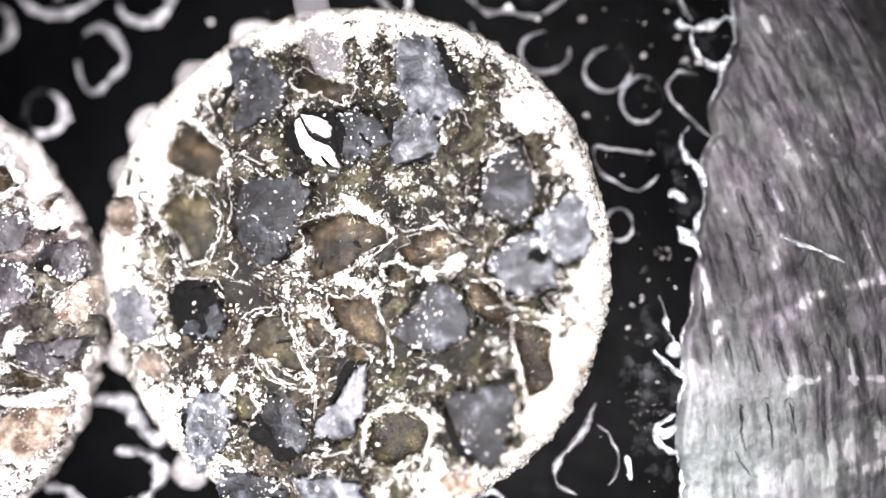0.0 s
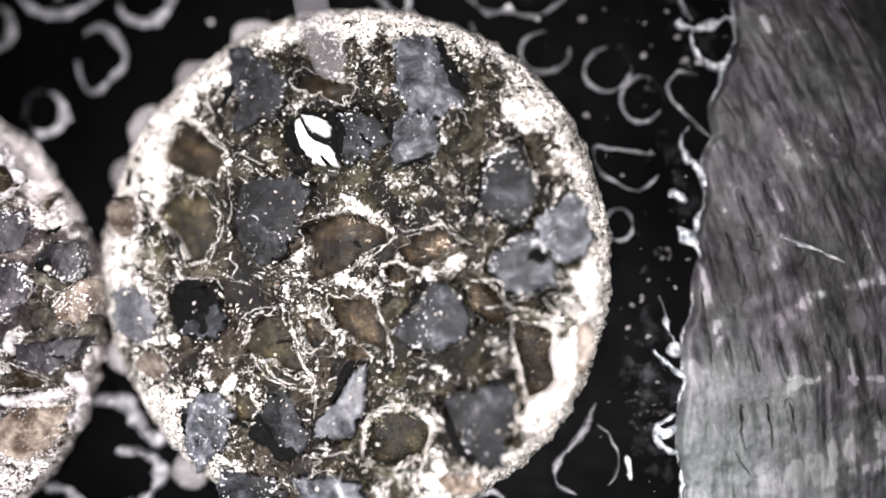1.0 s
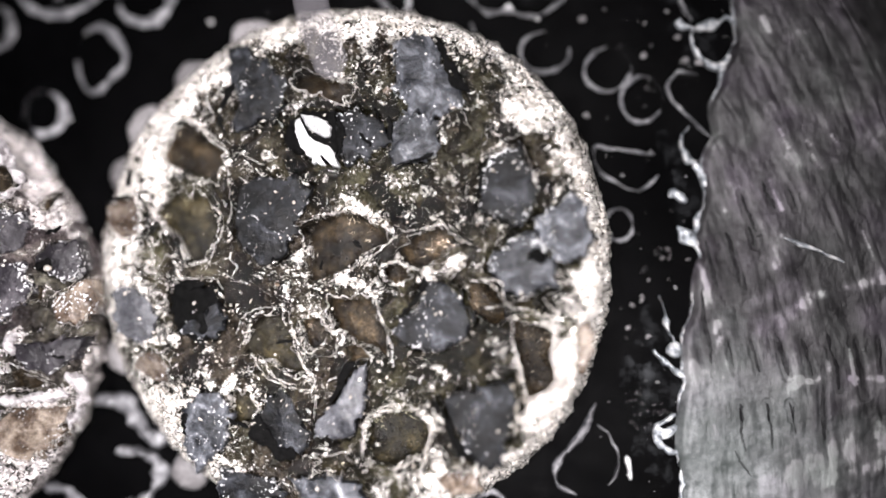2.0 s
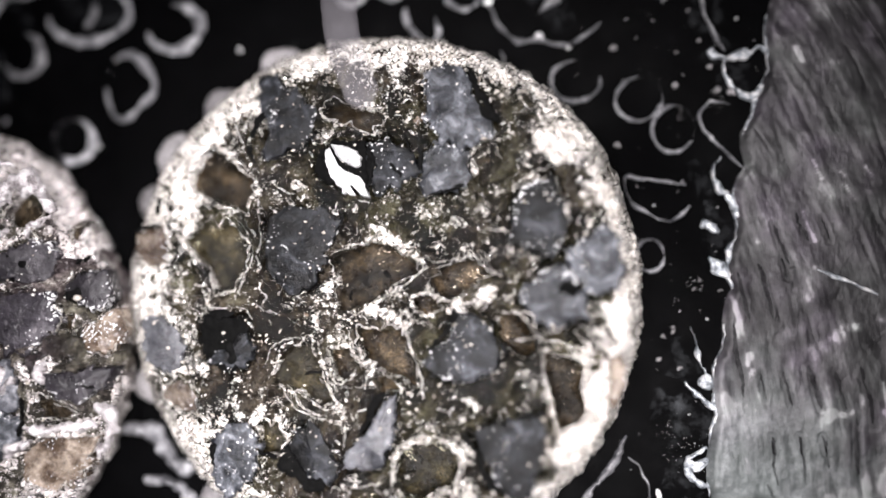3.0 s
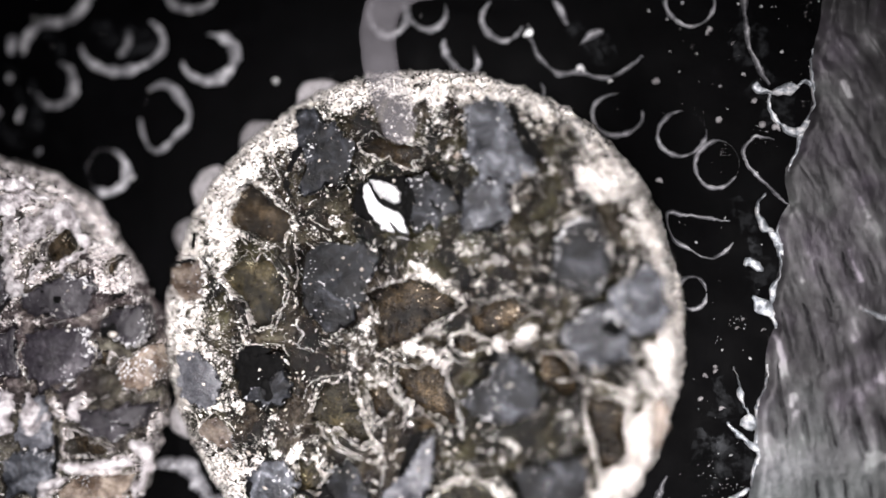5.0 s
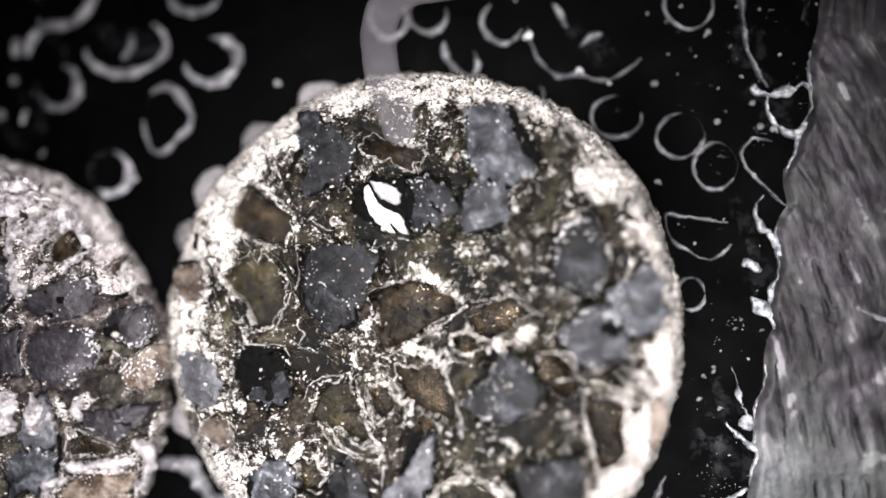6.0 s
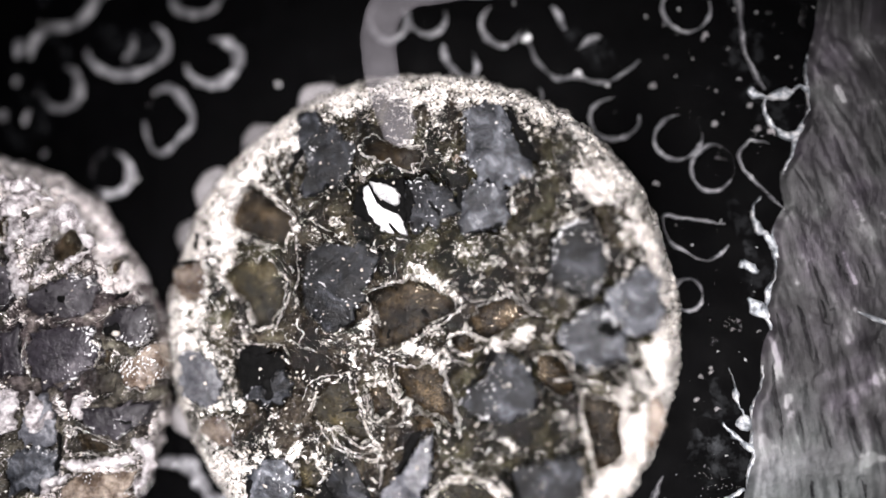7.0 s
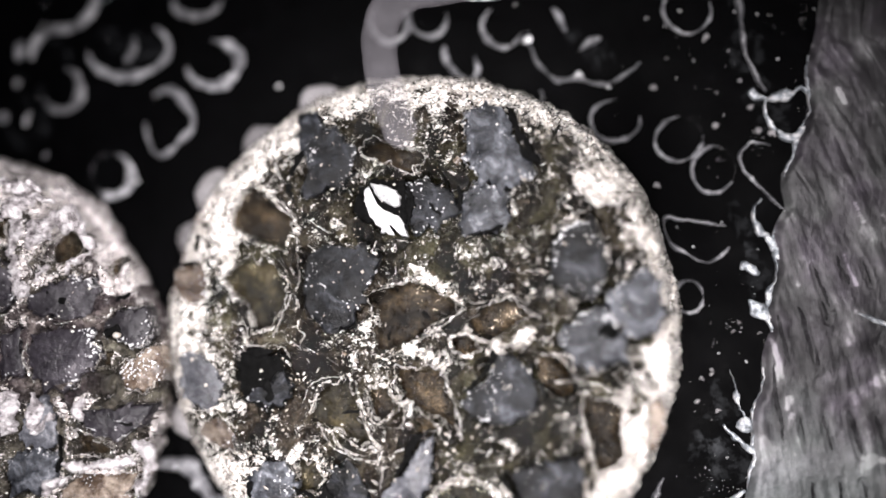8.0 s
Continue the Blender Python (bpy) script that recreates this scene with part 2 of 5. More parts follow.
BLACK = surface("black_adhesive", ((0.4, (0.0003, 0.0003, 0.0004)), (0.64, (0.0008, 0.0008, 0.001)), (0.84, (0.004, 0.004, 0.0047))), 1.6,
                (0.35, 0.55), spec=0.02, bumps=((0.6, 0.01), (0.05, 0.002)))
MILKY = surface("milky_ridge", ((0.34, (0.045, 0.045, 0.05)), (0.5, (0.174, 0.174, 0.185)), (0.68, (0.47, 0.47, 0.486))), 0.45, (0.3, 0.5), bumps=((0.1, 0.02),))
BLOB = surface("pale_glue", ((0.3, (0.156, 0.1495, 0.1495)), (0.65, (0.286, 0.273, 0.2795))), 0.6, (0.3, 0.5), bumps=((0.4, 0.02),))


def plate_metal():
    """Scored grey metal: a mesh attribute holds its tone, with groove shade and highlights painted in; a paler bluish
    film in one corner.
    """
    m, tree, bsdf = material("scored_metal")
    n, link = tree.nodes, tree.links
    coord, tone_attr, sum_up = (n.new("ShaderNode" + k) for k in ("TexCoord", "Attribute", "Math"))
    tone_attr.attribute_name = "plate_tone"
    sum_up.operation, sum_up.inputs[1].default_value = "MULTIPLY_ADD", 0.3
    link.new(noise_node(tree, 0.16, 5, 0.65, (0.7, 1.8, 1)), sum_up.inputs[0])
    link.new(tone_attr.outputs["Fac"], sum_up.inputs[2])
    tone = ramp(tree, sum_up.outputs[0], (0.18, (0.011, 0.0103, 0.0114)), (0.5, (0.038, 0.0362, 0.0388)), (0.74, (0.085, 0.0825, 0.086)), (1.0, (0.3, 0.296, 0.303)))
    patch = ramp(tree, noise_node(tree, 1.1, 5, 0.6), (0.36, (0.86, 0.78, 0.9)), (0.5, (0.98, 0.97, 0.98)), (0.64, (0.93, 1.0, 0.94)))
    both = n.new("ShaderNodeMix")
    both.data_type, both.blend_type = "RGBA", "MULTIPLY"
    both.inputs[0].default_value = 1.0
    link.new(tone, both.inputs[6])
    link.new(patch, both.inputs[7])
    # the film: round one corner of the plate, with a ragged border
    far = n.new("ShaderNodeVectorMath")
    far.operation = "DISTANCE"
    far.inputs[1].default_value = Vector((7.0, -4.6, 0.1)) * MM
    link.new(coord.outputs["Object"], far.inputs[0])
    ragged = n.new("ShaderNodeMath")
    ragged.operation, ragged.inputs[1].default_value = "MULTIPLY_ADD", 3.4 * MM
    link.new(noise_node(tree, 1.0, 6, 0.7), ragged.inputs[0])
    link.new(far.outputs["Value"], ragged.inputs[2])
    film = n.new("ShaderNodeMapRange")
    film.inputs["From Min"].default_value, film.inputs["From Max"].default_value = 5.2 * MM, 2.6 * MM
    film.inputs["To Max"].default_value = 0.75
    link.new(ragged.outputs[0], film.inputs["Value"])
    over = n.new("ShaderNodeMix")
    over.data_type = "RGBA"
    link.new(film.outputs[0], over.inputs[0])
    link.new(both.outputs[2], over.inputs[6])
    link.new(ramp(tree, noise_node(tree, 0.6, 6, 0.7), (0.36, (0.085, 0.1, 0.096)), (0.5, (0.15, 0.168, 0.166)), (0.64, (0.34, 0.36, 0.366))), over.inputs[7])
    link.new(over.outputs[2], bsdf.inputs["Base Color"])
    bsdf.inputs["Metallic"].default_value = 0.25
    link.new(ramp(tree, noise_node(tree, 0.3, 4), (0.3, grey(0.35)), (0.7, grey(0.6))), bsdf.inputs["Roughness"])
    bump(tree, bsdf, (noise_node(tree, 0.2, 5, 0.6, (0.7, 1.8, 1)), 0.02), (noise_node(tree, 0.06, 4), 0.006))
    return m


METAL = plate_metal()
BURR = surface("torn_metal_edge", ((0.36, (0.0918, 0.1033, 0.1148)), (0.5, (0.459, 0.4934, 0.5279)), (0.62, (0.95, 0.95, 0.95))), 0.2, (0.3, 0.5), metal=0.2, bumps=((0.08, 0.02),))
SPECK = surface("pale_dust", ((0.3, grey(0.25)), (0.7, grey(0.55))), 0.2, (0.4, 0.6))
# shade inside the score lines, painted as thin dark strips
SCORE_SHADE, score_shade_tree, score_shade_bsdf = material("painted_shade_in_score_lines")
score_shade_bsdf.inputs["Base Color"].default_value = (0.012, 0.011, 0.013, 1)
score_shade_bsdf.inputs["Roughness"].default_value = 0.7
score_shade_bsdf.inputs["Specular IOR Level"].default_value = 0.1
score_shade_ramp = ramp(score_shade_tree, noise_node(score_shade_tree, 0.3, 5, 0.65), (0.26, grey(0.0)), (0.56, grey(0.6)))
score_shade_tree.links.new(score_shade_ramp, score_shade_bsdf.inputs["Alpha"])
HAZE, haze_tree, haze_bsdf = material("hazy_smear")
haze_bsdf.inputs["Base Color"].default_value = (0.24, 0.26, 0.28, 1)
haze_bsdf.inputs["Roughness"].default_value = 0.5
haze_ramp = ramp(haze_tree, noise_node(haze_tree, 0.3, 6, 0.75), (0.46, grey(0.0)), (0.8, grey(0.1)))
haze_tree.links.new(haze_ramp, haze_bsdf.inputs["Alpha"])
FIBRE, fibre_tree, fibre_bsdf = material("clear_plastic_fibre")
fibre_bsdf.inputs["Base Color"].default_value = (0.3, 0.285, 0.31, 1)
fibre_bsdf.inputs["Roughness"].default_value = 0.5
tree_ramp = ramp(fibre_tree, noise_node(fibre_tree, 0.8, 4), (0.3, grey(0.18)), (0.7, grey(0.28)))
fibre_tree.links.new(tree_ramp, fibre_bsdf.inputs["Alpha"])


# ---- mesh helpers ----
def part(name, verts, faces, mat, parent=None, label="", smooth=True):
    """One mesh object from vertices in millimetres."""
    me = bpy.data.meshes.new(name)
    me.from_pydata((np.asarray(verts, float) * MM).tolist(), [], faces if isinstance(faces, list) else faces.tolist())
    me.update()
    if smooth:
        me.shade_smooth()
    me.materials.append(mat)
    ob = new(name, me)
    ob.parent = parent
    if label:
        tagged(ob, label)
    return ob


def lattice(ix, iy, seed):
    h = (ix.astype(np.int64) * 374761393 + iy.astype(np.int64) * 668265263 + seed * 974634777) & 0xFFFFFFFF
    h = ((h ^ (h >> 13)) * 1274126177) & 0xFFFFFFFF
    return ((h ^ (h >> 16)) & 0xFFFF) / 65535.0


def value_noise(x, y, seed=0):
    ix, iy = np.floor(x), np.floor(y)
    fx, fy = x - ix, y - iy
    fx, fy = fx * fx * (3 - 2 * fx), fy * fy * (3 - 2 * fy)
    a, b = lattice(ix, iy, seed), lattice(ix + 1, iy, seed)
    c, d = lattice(ix, iy + 1, seed), lattice(ix + 1, iy + 1, seed)
    return (a + (b - a) * fx) * (1 - fy) + (c + (d - c) * fx) * fy - 0.5


def fractal(x, y, size, octaves=4, seed=0, gain=0.55):
    x, y = np.asarray(x, float), np.asarray(y, float)
    total, amp = 0.0, 1.0
    for k in range(octaves):
        total = total + amp * value_noise(x / size + 17.3 * k, y / size - 9.1 * k, seed + k)
        size, amp = size / 2.03, amp * gain
        x, y = 0.8 * x - 0.6 * y, 0.6 * x + 0.8 * y
    return total


def inside(x, y, outline):
    """Which of the points lie within the outline."""
    hit = np.zeros(x.shape, bool)
    for (ax, ay), (bx, by) in zip(outline, outline[1:] + outline[:1]):
        cross = (ay > y) != (by > y)
        with np.errstate(divide="ignore", invalid="ignore"):
            hit ^= cross & (x < (bx - ax) * (y - ay) / (by - ay) + ax)
    return hit


def smooth_path(points, step, closed=False):
    """Points every step along a Catmull-Rom curve."""
    p = [np.array(q, float) for q in points]
    p = [p[-1], *p, p[0], p[1]] if closed else [2 * p[0] - p[1], *p, 2 * p[-1] - p[-2]]
    made = []
    for a, b, c, d in zip(p, p[1:], p[2:], p[3:]):
        n = max(2, int(np.linalg.norm(c - b) / step))
        for k in range(n):
            t = k / n
            made.append(0.5 * (2 * b + (c - a) * t + (2 * a - 5 * b + 4 * c - d) * t * t + (3 * b - a - 3 * c + d) * t ** 3))
    if not closed:
        made.append(p[-2])
    return np.array(made)


def ridge(points, width, height, base, seed=0, rough=0.25, taper=0.15, wobble=0.0, step=0.05, ring=9, profile=None):
    """A low rounded ridge along a path, on the level base, or on base(x, y)."""
    path = smooth_path(points, step)
    n = len(path)
    tangent = np.gradient(path, axis=0)
    tangent /= np.linalg.norm(tangent, axis=1)[:, None] + 1e-9
    side = np.c_[-tangent[:, 1], tangent[:, 0]]
    s = np.linspace(0, 1, n)
    ends = np.clip(np.minimum(s, 1 - s) / max(taper, 1e-3), 0.12, 1) ** 0.5
    if profile is not None:
        ends = np.interp(s, np.linspace(0, 1, len(profile)), profile)
    along = np.arange(n) * step
    w = width / 2 * ends * (1 + 2 * rough * fractal(along, along * 0 + seed * 3.7, 0.35, 3, seed))
    path = path + side * (wobble * fractal(along, along * 0 + seed * 1.9, 0.22, 4, seed + 5, 0.7))[:, None]
    around = np.pi * np.arange(ring) / (ring - 1)
    qx = path[:, :1] + side[:, :1] * w[:, None] * np.cos(around)
    qy = path[:, 1:] + side[:, 1:] * w[:, None] * np.cos(around)
    lift = height * ends[:, None] * np.sin(around) * (1 + 1.5 * rough * value_noise(qx / 0.08, qy / 0.08, seed))
    lift[:, [0, -1]] -= 0.06
    verts = np.stack([qx, qy, (base(qx, qy) if callable(base) else base) + lift], -1).reshape(-1, 3).tolist()
    faces = []
    for i in range(n - 1):
        for k in range(ring - 1):
            a = i * ring + k
            faces.append((a, a + 1, a + ring + 1, a + ring))
    faces += [tuple(range(ring))[::-1], tuple(range((n - 1) * ring, n * ring))]
    return verts, faces


def sweep(name, points, width, height, base, mat, parent=None, label="", **more):
    return part(name, *ridge(points, width, height, base, **more), mat, parent, label)


def joined(name, pieces, mat, parent, label):
    """Many small pieces that nobody could count, as one mesh."""
    verts, faces = [], []
    for v, f in pieces:
        n = len(verts)
        verts += [tuple(q) for q in v]
        faces += [tuple(n + i for i in q) for q in f]
    ob = part(name, verts, faces, mat, parent, label, smooth=False)
    return tagged(ob, kind="stuff")


OCTA = [(0, 2, 4), (2, 1, 4), (1, 3, 4), (3, 0, 4), (2, 0, 5), (1, 2, 5), (3, 1, 5), (0, 3, 5)]


def crumb(x, y, z, size, rng):
    """An angular chip with six corners."""
    turn = Euler((rng.uniform(-0.6, 0.6), rng.uniform(-0.6, 0.6), rng.uniform(0, 6.3))).to_matrix()
    a, b, c = size * rng.uniform(0.6, 1.5), size * rng.uniform(0.35, 0.9), size * rng.uniform(0.3, 0.6)
    corners = [(a, 0, 0), (-a, 0, 0), (0, b, 0), (0, -b, 0), (0, 0, c), (0, 0, -c)]
    return [turn @ Vector([k * rng.uniform(0.7, 1.3) for k in q]) + Vector((x, y, z)) for q in corners], OCTA


def lump(name, x, y, z, rx, ry, rz, mat, parent, label, seed):
    """A soft uneven blob."""
    verts, faces, n, m = [], [], 28, 14
    for i in range(m + 1):
        for k in range(n):
            a, b = 2 * math.pi * k / n, math.pi * i / m - math.pi / 2
            d = Vector((math.cos(a) * math.cos(b), math.sin(a) * math.cos(b), math.sin(b)))
            s = 1 + 0.15 * noise.noise(d * 1.7 + Vector((seed, 0, 0)))
            verts.append((x + rx * d.x * s, y + ry * d.y * s, z + rz * d.z * s))
    for i in range(m):
        for k in range(n):
            faces.append((i * n + k, i * n + (k + 1) % n, (i + 1) * n + (k + 1) % n, (i + 1) * n + k))
    return part(name, verts, faces, mat, parent, label)


def rough_outline(outline, step, amount, seed):
    """The outline with short steps and a broken edge."""
    made = []
    for a, b in zip(outline, outline[1:] + outline[:1]):
        a, b = np.array(a), np.array(b)
        n = max(2, int(np.linalg.norm(b - a) / step))
        made += [a + (b - a) * k / n for k in range(n)]
    made = np.array(made)
    centre = made.mean(0)
    jitter = fractal(made[:, 0], made[:, 1], 0.3, 3, seed)
    out = (made - centre) / (np.linalg.norm(made - centre, axis=1)[:, None] + 1e-9)
    nicks = fractal(made[:, 0], made[:, 1], 0.13, 3, seed + 7, 0.7)
    return centre + (made - centre) * (1 + amount * jitter)[:, None] + out * (amount * nicks)[:, None], centre


def grain(name, outline, top, mat, parent, seed, facets=3, tilt=0.12, crown=0.05, grit=0.02, label="", ragged=0.17):
    """A broken mineral grain: bevelled edge, a top of a few flat facets, sides that go down into the matrix."""
    rng = random.Random(seed)
    edge, centre = rough_outline(outline, 0.04, ragged, seed)
    calm, middle = rough_outline(outline, 0.04, 0.0, seed)
    planes = [(rng.uniform(-tilt, tilt), rng.uniform(-tilt, tilt), rng.uniform(0, 0.05)) for _ in range(facets)]
    rings = ((1.03, -0.5), (1.02, -0.06), (0.985, -0.015), (0.93, 0.0), (0.84, 0.0), (0.72, 0.0), (0.58, 0.0), (0.42, 0.0), (0.25, 0.0), (0.1, 0.0))
    n = len(edge)
    verts = []
    for k, (scale, drop) in enumerate(rings):
        blend = min(1.0, scale) ** 6
        q = centre + (edge * blend + calm * (1 - blend) - centre) * scale
        d = q - centre
        lift = np.min([a * d[:, 0] + b * d[:, 1] + c for a, b, c in planes], axis=0)
        z = top + drop + np.clip(lift, -0.16, 0.1) + crown * (1 - scale * scale) + grit * 2 * fractal(q[:, 0], q[:, 1], 0.4, 5, seed, 0.65)
        if k == 0:
            z = np.full(n, top - 0.55)
        verts.append(np.c_[q, z])
    verts = np.concatenate(verts + [np.array([[*centre, verts[-1][:, 2].mean()]])])
    faces = []
    for r in range(len(rings) - 1):
        for i in range(n):
            j = (i + 1) % n
            faces.append((r * n + i, r * n + j, (r + 1) * n + j, (r + 1) * n + i))
    last = (len(rings) - 1) * n
    faces += [(last + i, last + (i + 1) % n, len(verts) - 1) for i in range(n)]
    ob = part(name, verts, faces, mat, parent, label)
    gathered = np.concatenate([np.full(n, min(max((scale - 0.78) / 0.22, 0), 1)) for scale, _ in rings] + [np.zeros(1)])
    gathered = np.clip(gathered * (0.7 + 2.2 * fractal(verts[:, 0], verts[:, 1], 0.7, 3, seed + 2)), 0, 1)
    ob.data.attributes.new("crust", "FLOAT", "POINT").data.foreach_set("value", gathered.astype(np.float32))
    return ob


MAIN_GRAINS = []
MAIN_GRAINS.append(('dark', [(-2.59, 4.41), (-2.27, 4.55), (-2.08, 4.24), (-1.76, 4.07), (-1.58, 3.85), (-1.32, 3.75), (-1.37, 3.50), (-1.46, 3.25), (-1.69, 2.99), (-1.98, 2.88), (-2.16, 2.69), (-2.45, 2.60), (-2.55, 2.78), (-2.42, 3.07), (-2.34, 3.35), (-2.46, 3.47), (-2.56, 3.65), (-2.59, 4.06)]))
MAIN_GRAINS.append(('pale', [(0.85, 4.38), (1.19, 4.59), (1.53, 4.56), (1.74, 4.27), (1.81, 3.87), (1.98, 3.64), (2.15, 3.35), (2.26, 3.18), (2.15, 3.01), (1.92, 2.91), (1.64, 2.83), (1.36, 2.92), (1.14, 2.98), (1.02, 3.21), (0.85, 3.44), (0.82, 4.01)]))
MAIN_GRAINS.append(('pale', [(0.91, 2.93), (1.25, 2.98), (1.76, 2.83), (1.64, 2.57), (1.81, 2.27), (1.59, 2.07), (1.25, 2.02), (0.85, 1.95), (0.72, 2.14), (0.80, 2.54)]))
MAIN_GRAINS.append(('dark', [(-0.32, 3.07), (-0.01, 3.12), (0.62, 2.82), (0.74, 2.54), (0.40, 2.15), (-0.17, 2.04), (-0.33, 2.33)]))
MAIN_GRAINS.append(('dark', [(-2.38, 1.57), (-1.97, 1.81), (-1.56, 1.76), (-1.10, 1.64), (-0.89, 1.43), (-0.92, 1.09), (-1.15, 0.81), (-1.21, 0.53), (-1.44, 0.24), (-1.67, -0.04), (-1.96, -0.09), (-2.19, 0.19), (-2.47, 0.54), (-2.44, 0.99)]))
MAIN_GRAINS.append(('dark', [(2.54, 1.88), (2.76, 2.10), (3.04, 2.29), (3.31, 2.24), (3.42, 1.92), (3.58, 1.59), (3.64, 1.26), (3.52, 0.93), (3.25, 0.65), (2.86, 0.80), (2.59, 1.05), (2.51, 1.49)]))
MAIN_GRAINS.append(('pale', [(3.58, 0.87), (3.96, 1.09), (4.29, 1.27), (4.56, 1.24), (4.63, 0.80), (4.77, 0.36), (4.60, 0.15), (4.17, -0.05), (3.74, 0.26), (3.58, 0.59)]))
MAIN_GRAINS.append(('pale', [(2.75, 0.10), (3.14, 0.43), (3.58, 0.54), (4.06, -0.07), (3.90, -0.40), (3.57, -0.61), (3.13, -0.67), (2.86, -0.34), (2.73, -0.12)]))
MAIN_GRAINS.append(('dark', [(1.39, -0.33), (1.81, -0.33), (2.09, -0.56), (2.25, -0.89), (2.36, -1.22), (2.30, -1.49), (1.97, -1.69), (1.53, -1.77), (1.08, -1.63), (0.80, -1.44), (0.91, -1.11), (1.25, -0.89), (1.36, -0.61)]))
MAIN_GRAINS.append(('hollow', [(-3.72, -0.43), (-3.25, -0.35), (-2.77, -0.55), (-2.65, -1.06), (-2.76, -1.45), (-3.17, -1.51), (-3.59, -1.46), (-3.71, -1.06)]))
MAIN_GRAINS.append(('dark', [(-3.18, -1.11), (-2.92, -0.83), (-2.74, -0.72), (-2.67, -1.17), (-2.82, -1.45), (-3.23, -1.49), (-3.53, -1.40), (-3.51, -1.20)]))
MAIN_GRAINS.append(('milk', [(-4.92, -0.54), (-4.56, -0.43), (-4.20, -0.72), (-4.01, -1.12), (-4.12, -1.52), (-4.48, -1.65), (-4.79, -1.40), (-4.97, -0.94)]))
MAIN_GRAINS.append(('pale', [(-3.39, -2.82), (-3.16, -2.59), (-2.69, -2.53), (-2.51, -2.97), (-2.54, -3.65), (-2.85, -3.88), (-3.20, -4.11), (-3.38, -3.66), (-3.45, -3.16)]))
MAIN_GRAINS.append(('dark', [(-1.93, -3.08), (-1.70, -2.69), (-1.47, -2.43), (-1.24, -2.62), (-1.01, -3.12), (-0.84, -3.40), (-0.95, -3.73), (-1.29, -3.85), (-1.64, -3.58), (-1.90, -3.41)]))
MAIN_GRAINS.append(('milk', [(-0.78, -3.23), (-0.38, -2.73), (-0.04, -2.28), (0.29, -1.89), (0.24, -2.50), (0.13, -3.16), (0.02, -3.44), (-0.44, -3.52), (-0.78, -3.45)]))
MAIN_GRAINS.append(('dark', [(1.75, -2.65), (2.19, -2.48), (3.07, -2.36), (3.23, -2.58), (3.12, -3.12), (2.96, -3.56), (2.93, -4.04), (2.52, -4.00), (2.24, -3.68), (1.97, -3.14)]))
MAIN_GRAINS.append(('dark', [(-2.68, -4.10), (-2.21, -4.14), (-1.63, -4.30), (-1.40, -4.63), (-2.09, -4.81), (-2.65, -4.65)]))
MAIN_GRAINS.append(('pale', [(-1.17, -4.29), (-0.38, -4.22), (0.19, -4.37), (0.30, -4.72), (-0.94, -4.77)]))
MAIN_GRAINS.append(('amber', [(-1.32, 3.71), (-0.94, 3.89), (-0.59, 3.77), (-0.01, 3.69), (-0.01, 3.47), (-0.24, 3.22), (-0.64, 3.31), (-1.11, 3.52)]))
MAIN_GRAINS.append(('amber', [(-4.06, 2.27), (-3.83, 2.81), (-3.53, 3.03), (-3.29, 2.80), (-2.93, 2.50), (-2.63, 2.26), (-2.68, 1.92), (-2.80, 1.66), (-3.27, 1.79), (-3.69, 1.96), (-4.00, 2.08)]))
MAIN_GRAINS.append(('olive', [(-4.16, 1.11), (-3.81, 1.41), (-3.27, 1.46), (-2.97, 1.34), (-2.79, 0.94), (-2.75, 0.71), (-2.96, 0.20), (-3.13, -0.01), (-3.43, 0.06), (-3.68, 0.55), (-3.98, 0.78)]))
MAIN_GRAINS.append(('amber', [(-1.15, 0.73), (-0.75, 0.92), (-0.29, 1.10), (0.17, 0.94), (0.51, 0.74), (0.74, 0.56), (0.63, 0.40), (0.17, 0.12), (-0.28, -0.21), (-0.74, -0.38), (-0.95, -0.38), (-0.91, 0.18), (-0.97, 0.52)]))
MAIN_GRAINS.append(('amber', [(0.91, 0.28), (1.25, 0.56), (1.53, 0.67), (1.92, 0.70), (2.20, 0.41), (1.98, 0.28), (1.64, 0.06), (1.31, -0.17), (1.08, 0.00)]))
MAIN_GRAINS.append(('amber', [(2.29, -0.39), (2.64, -0.37), (2.86, -0.56), (3.02, -0.83), (3.02, -1.16), (2.75, -1.25), (2.42, -1.05), (2.25, -0.72)]))
MAIN_GRAINS.append(('amber', [(3.13, -1.07), (3.57, -1.16), (3.92, -1.32), (3.94, -1.92), (3.99, -2.35), (3.77, -2.57), (3.45, -2.70), (3.29, -2.03), (3.16, -1.49)]))
MAIN_GRAINS.append(('amber', [(-0.51, -0.61), (-0.05, -0.72), (0.40, -0.66), (0.54, -1.05), (0.69, -1.50), (0.75, -2.00), (0.46, -1.72), (0.01, -1.56), (-0.33, -1.33), (-0.51, -1.00)]))
MAIN_GRAINS.append(('amber', [(-1.08, -1.11), (-0.62, -1.06), (-0.48, -1.50), (-0.84, -1.78), (-1.02, -1.56)]))
MAIN_GRAINS.append(('olive', [(-2.24, -1.51), (-1.95, -1.06), (-1.43, -0.94), (-1.31, -1.28), (-1.13, -1.79), (-0.90, -2.23), (-1.19, -2.23), (-1.59, -2.01), (-1.94, -1.85), (-2.23, -1.79)]))
MAIN_GRAINS.append(('olive', [(-2.52, -2.53), (-2.11, -2.52), (-1.93, -2.86), (-2.10, -3.25), (-2.45, -3.20)]))
MAIN_GRAINS.append(('tan', [(-4.54, -1.86), (-4.12, -1.74), (-3.76, -2.08), (-3.75, -2.42), (-4.11, -2.37), (-4.47, -2.15)]))
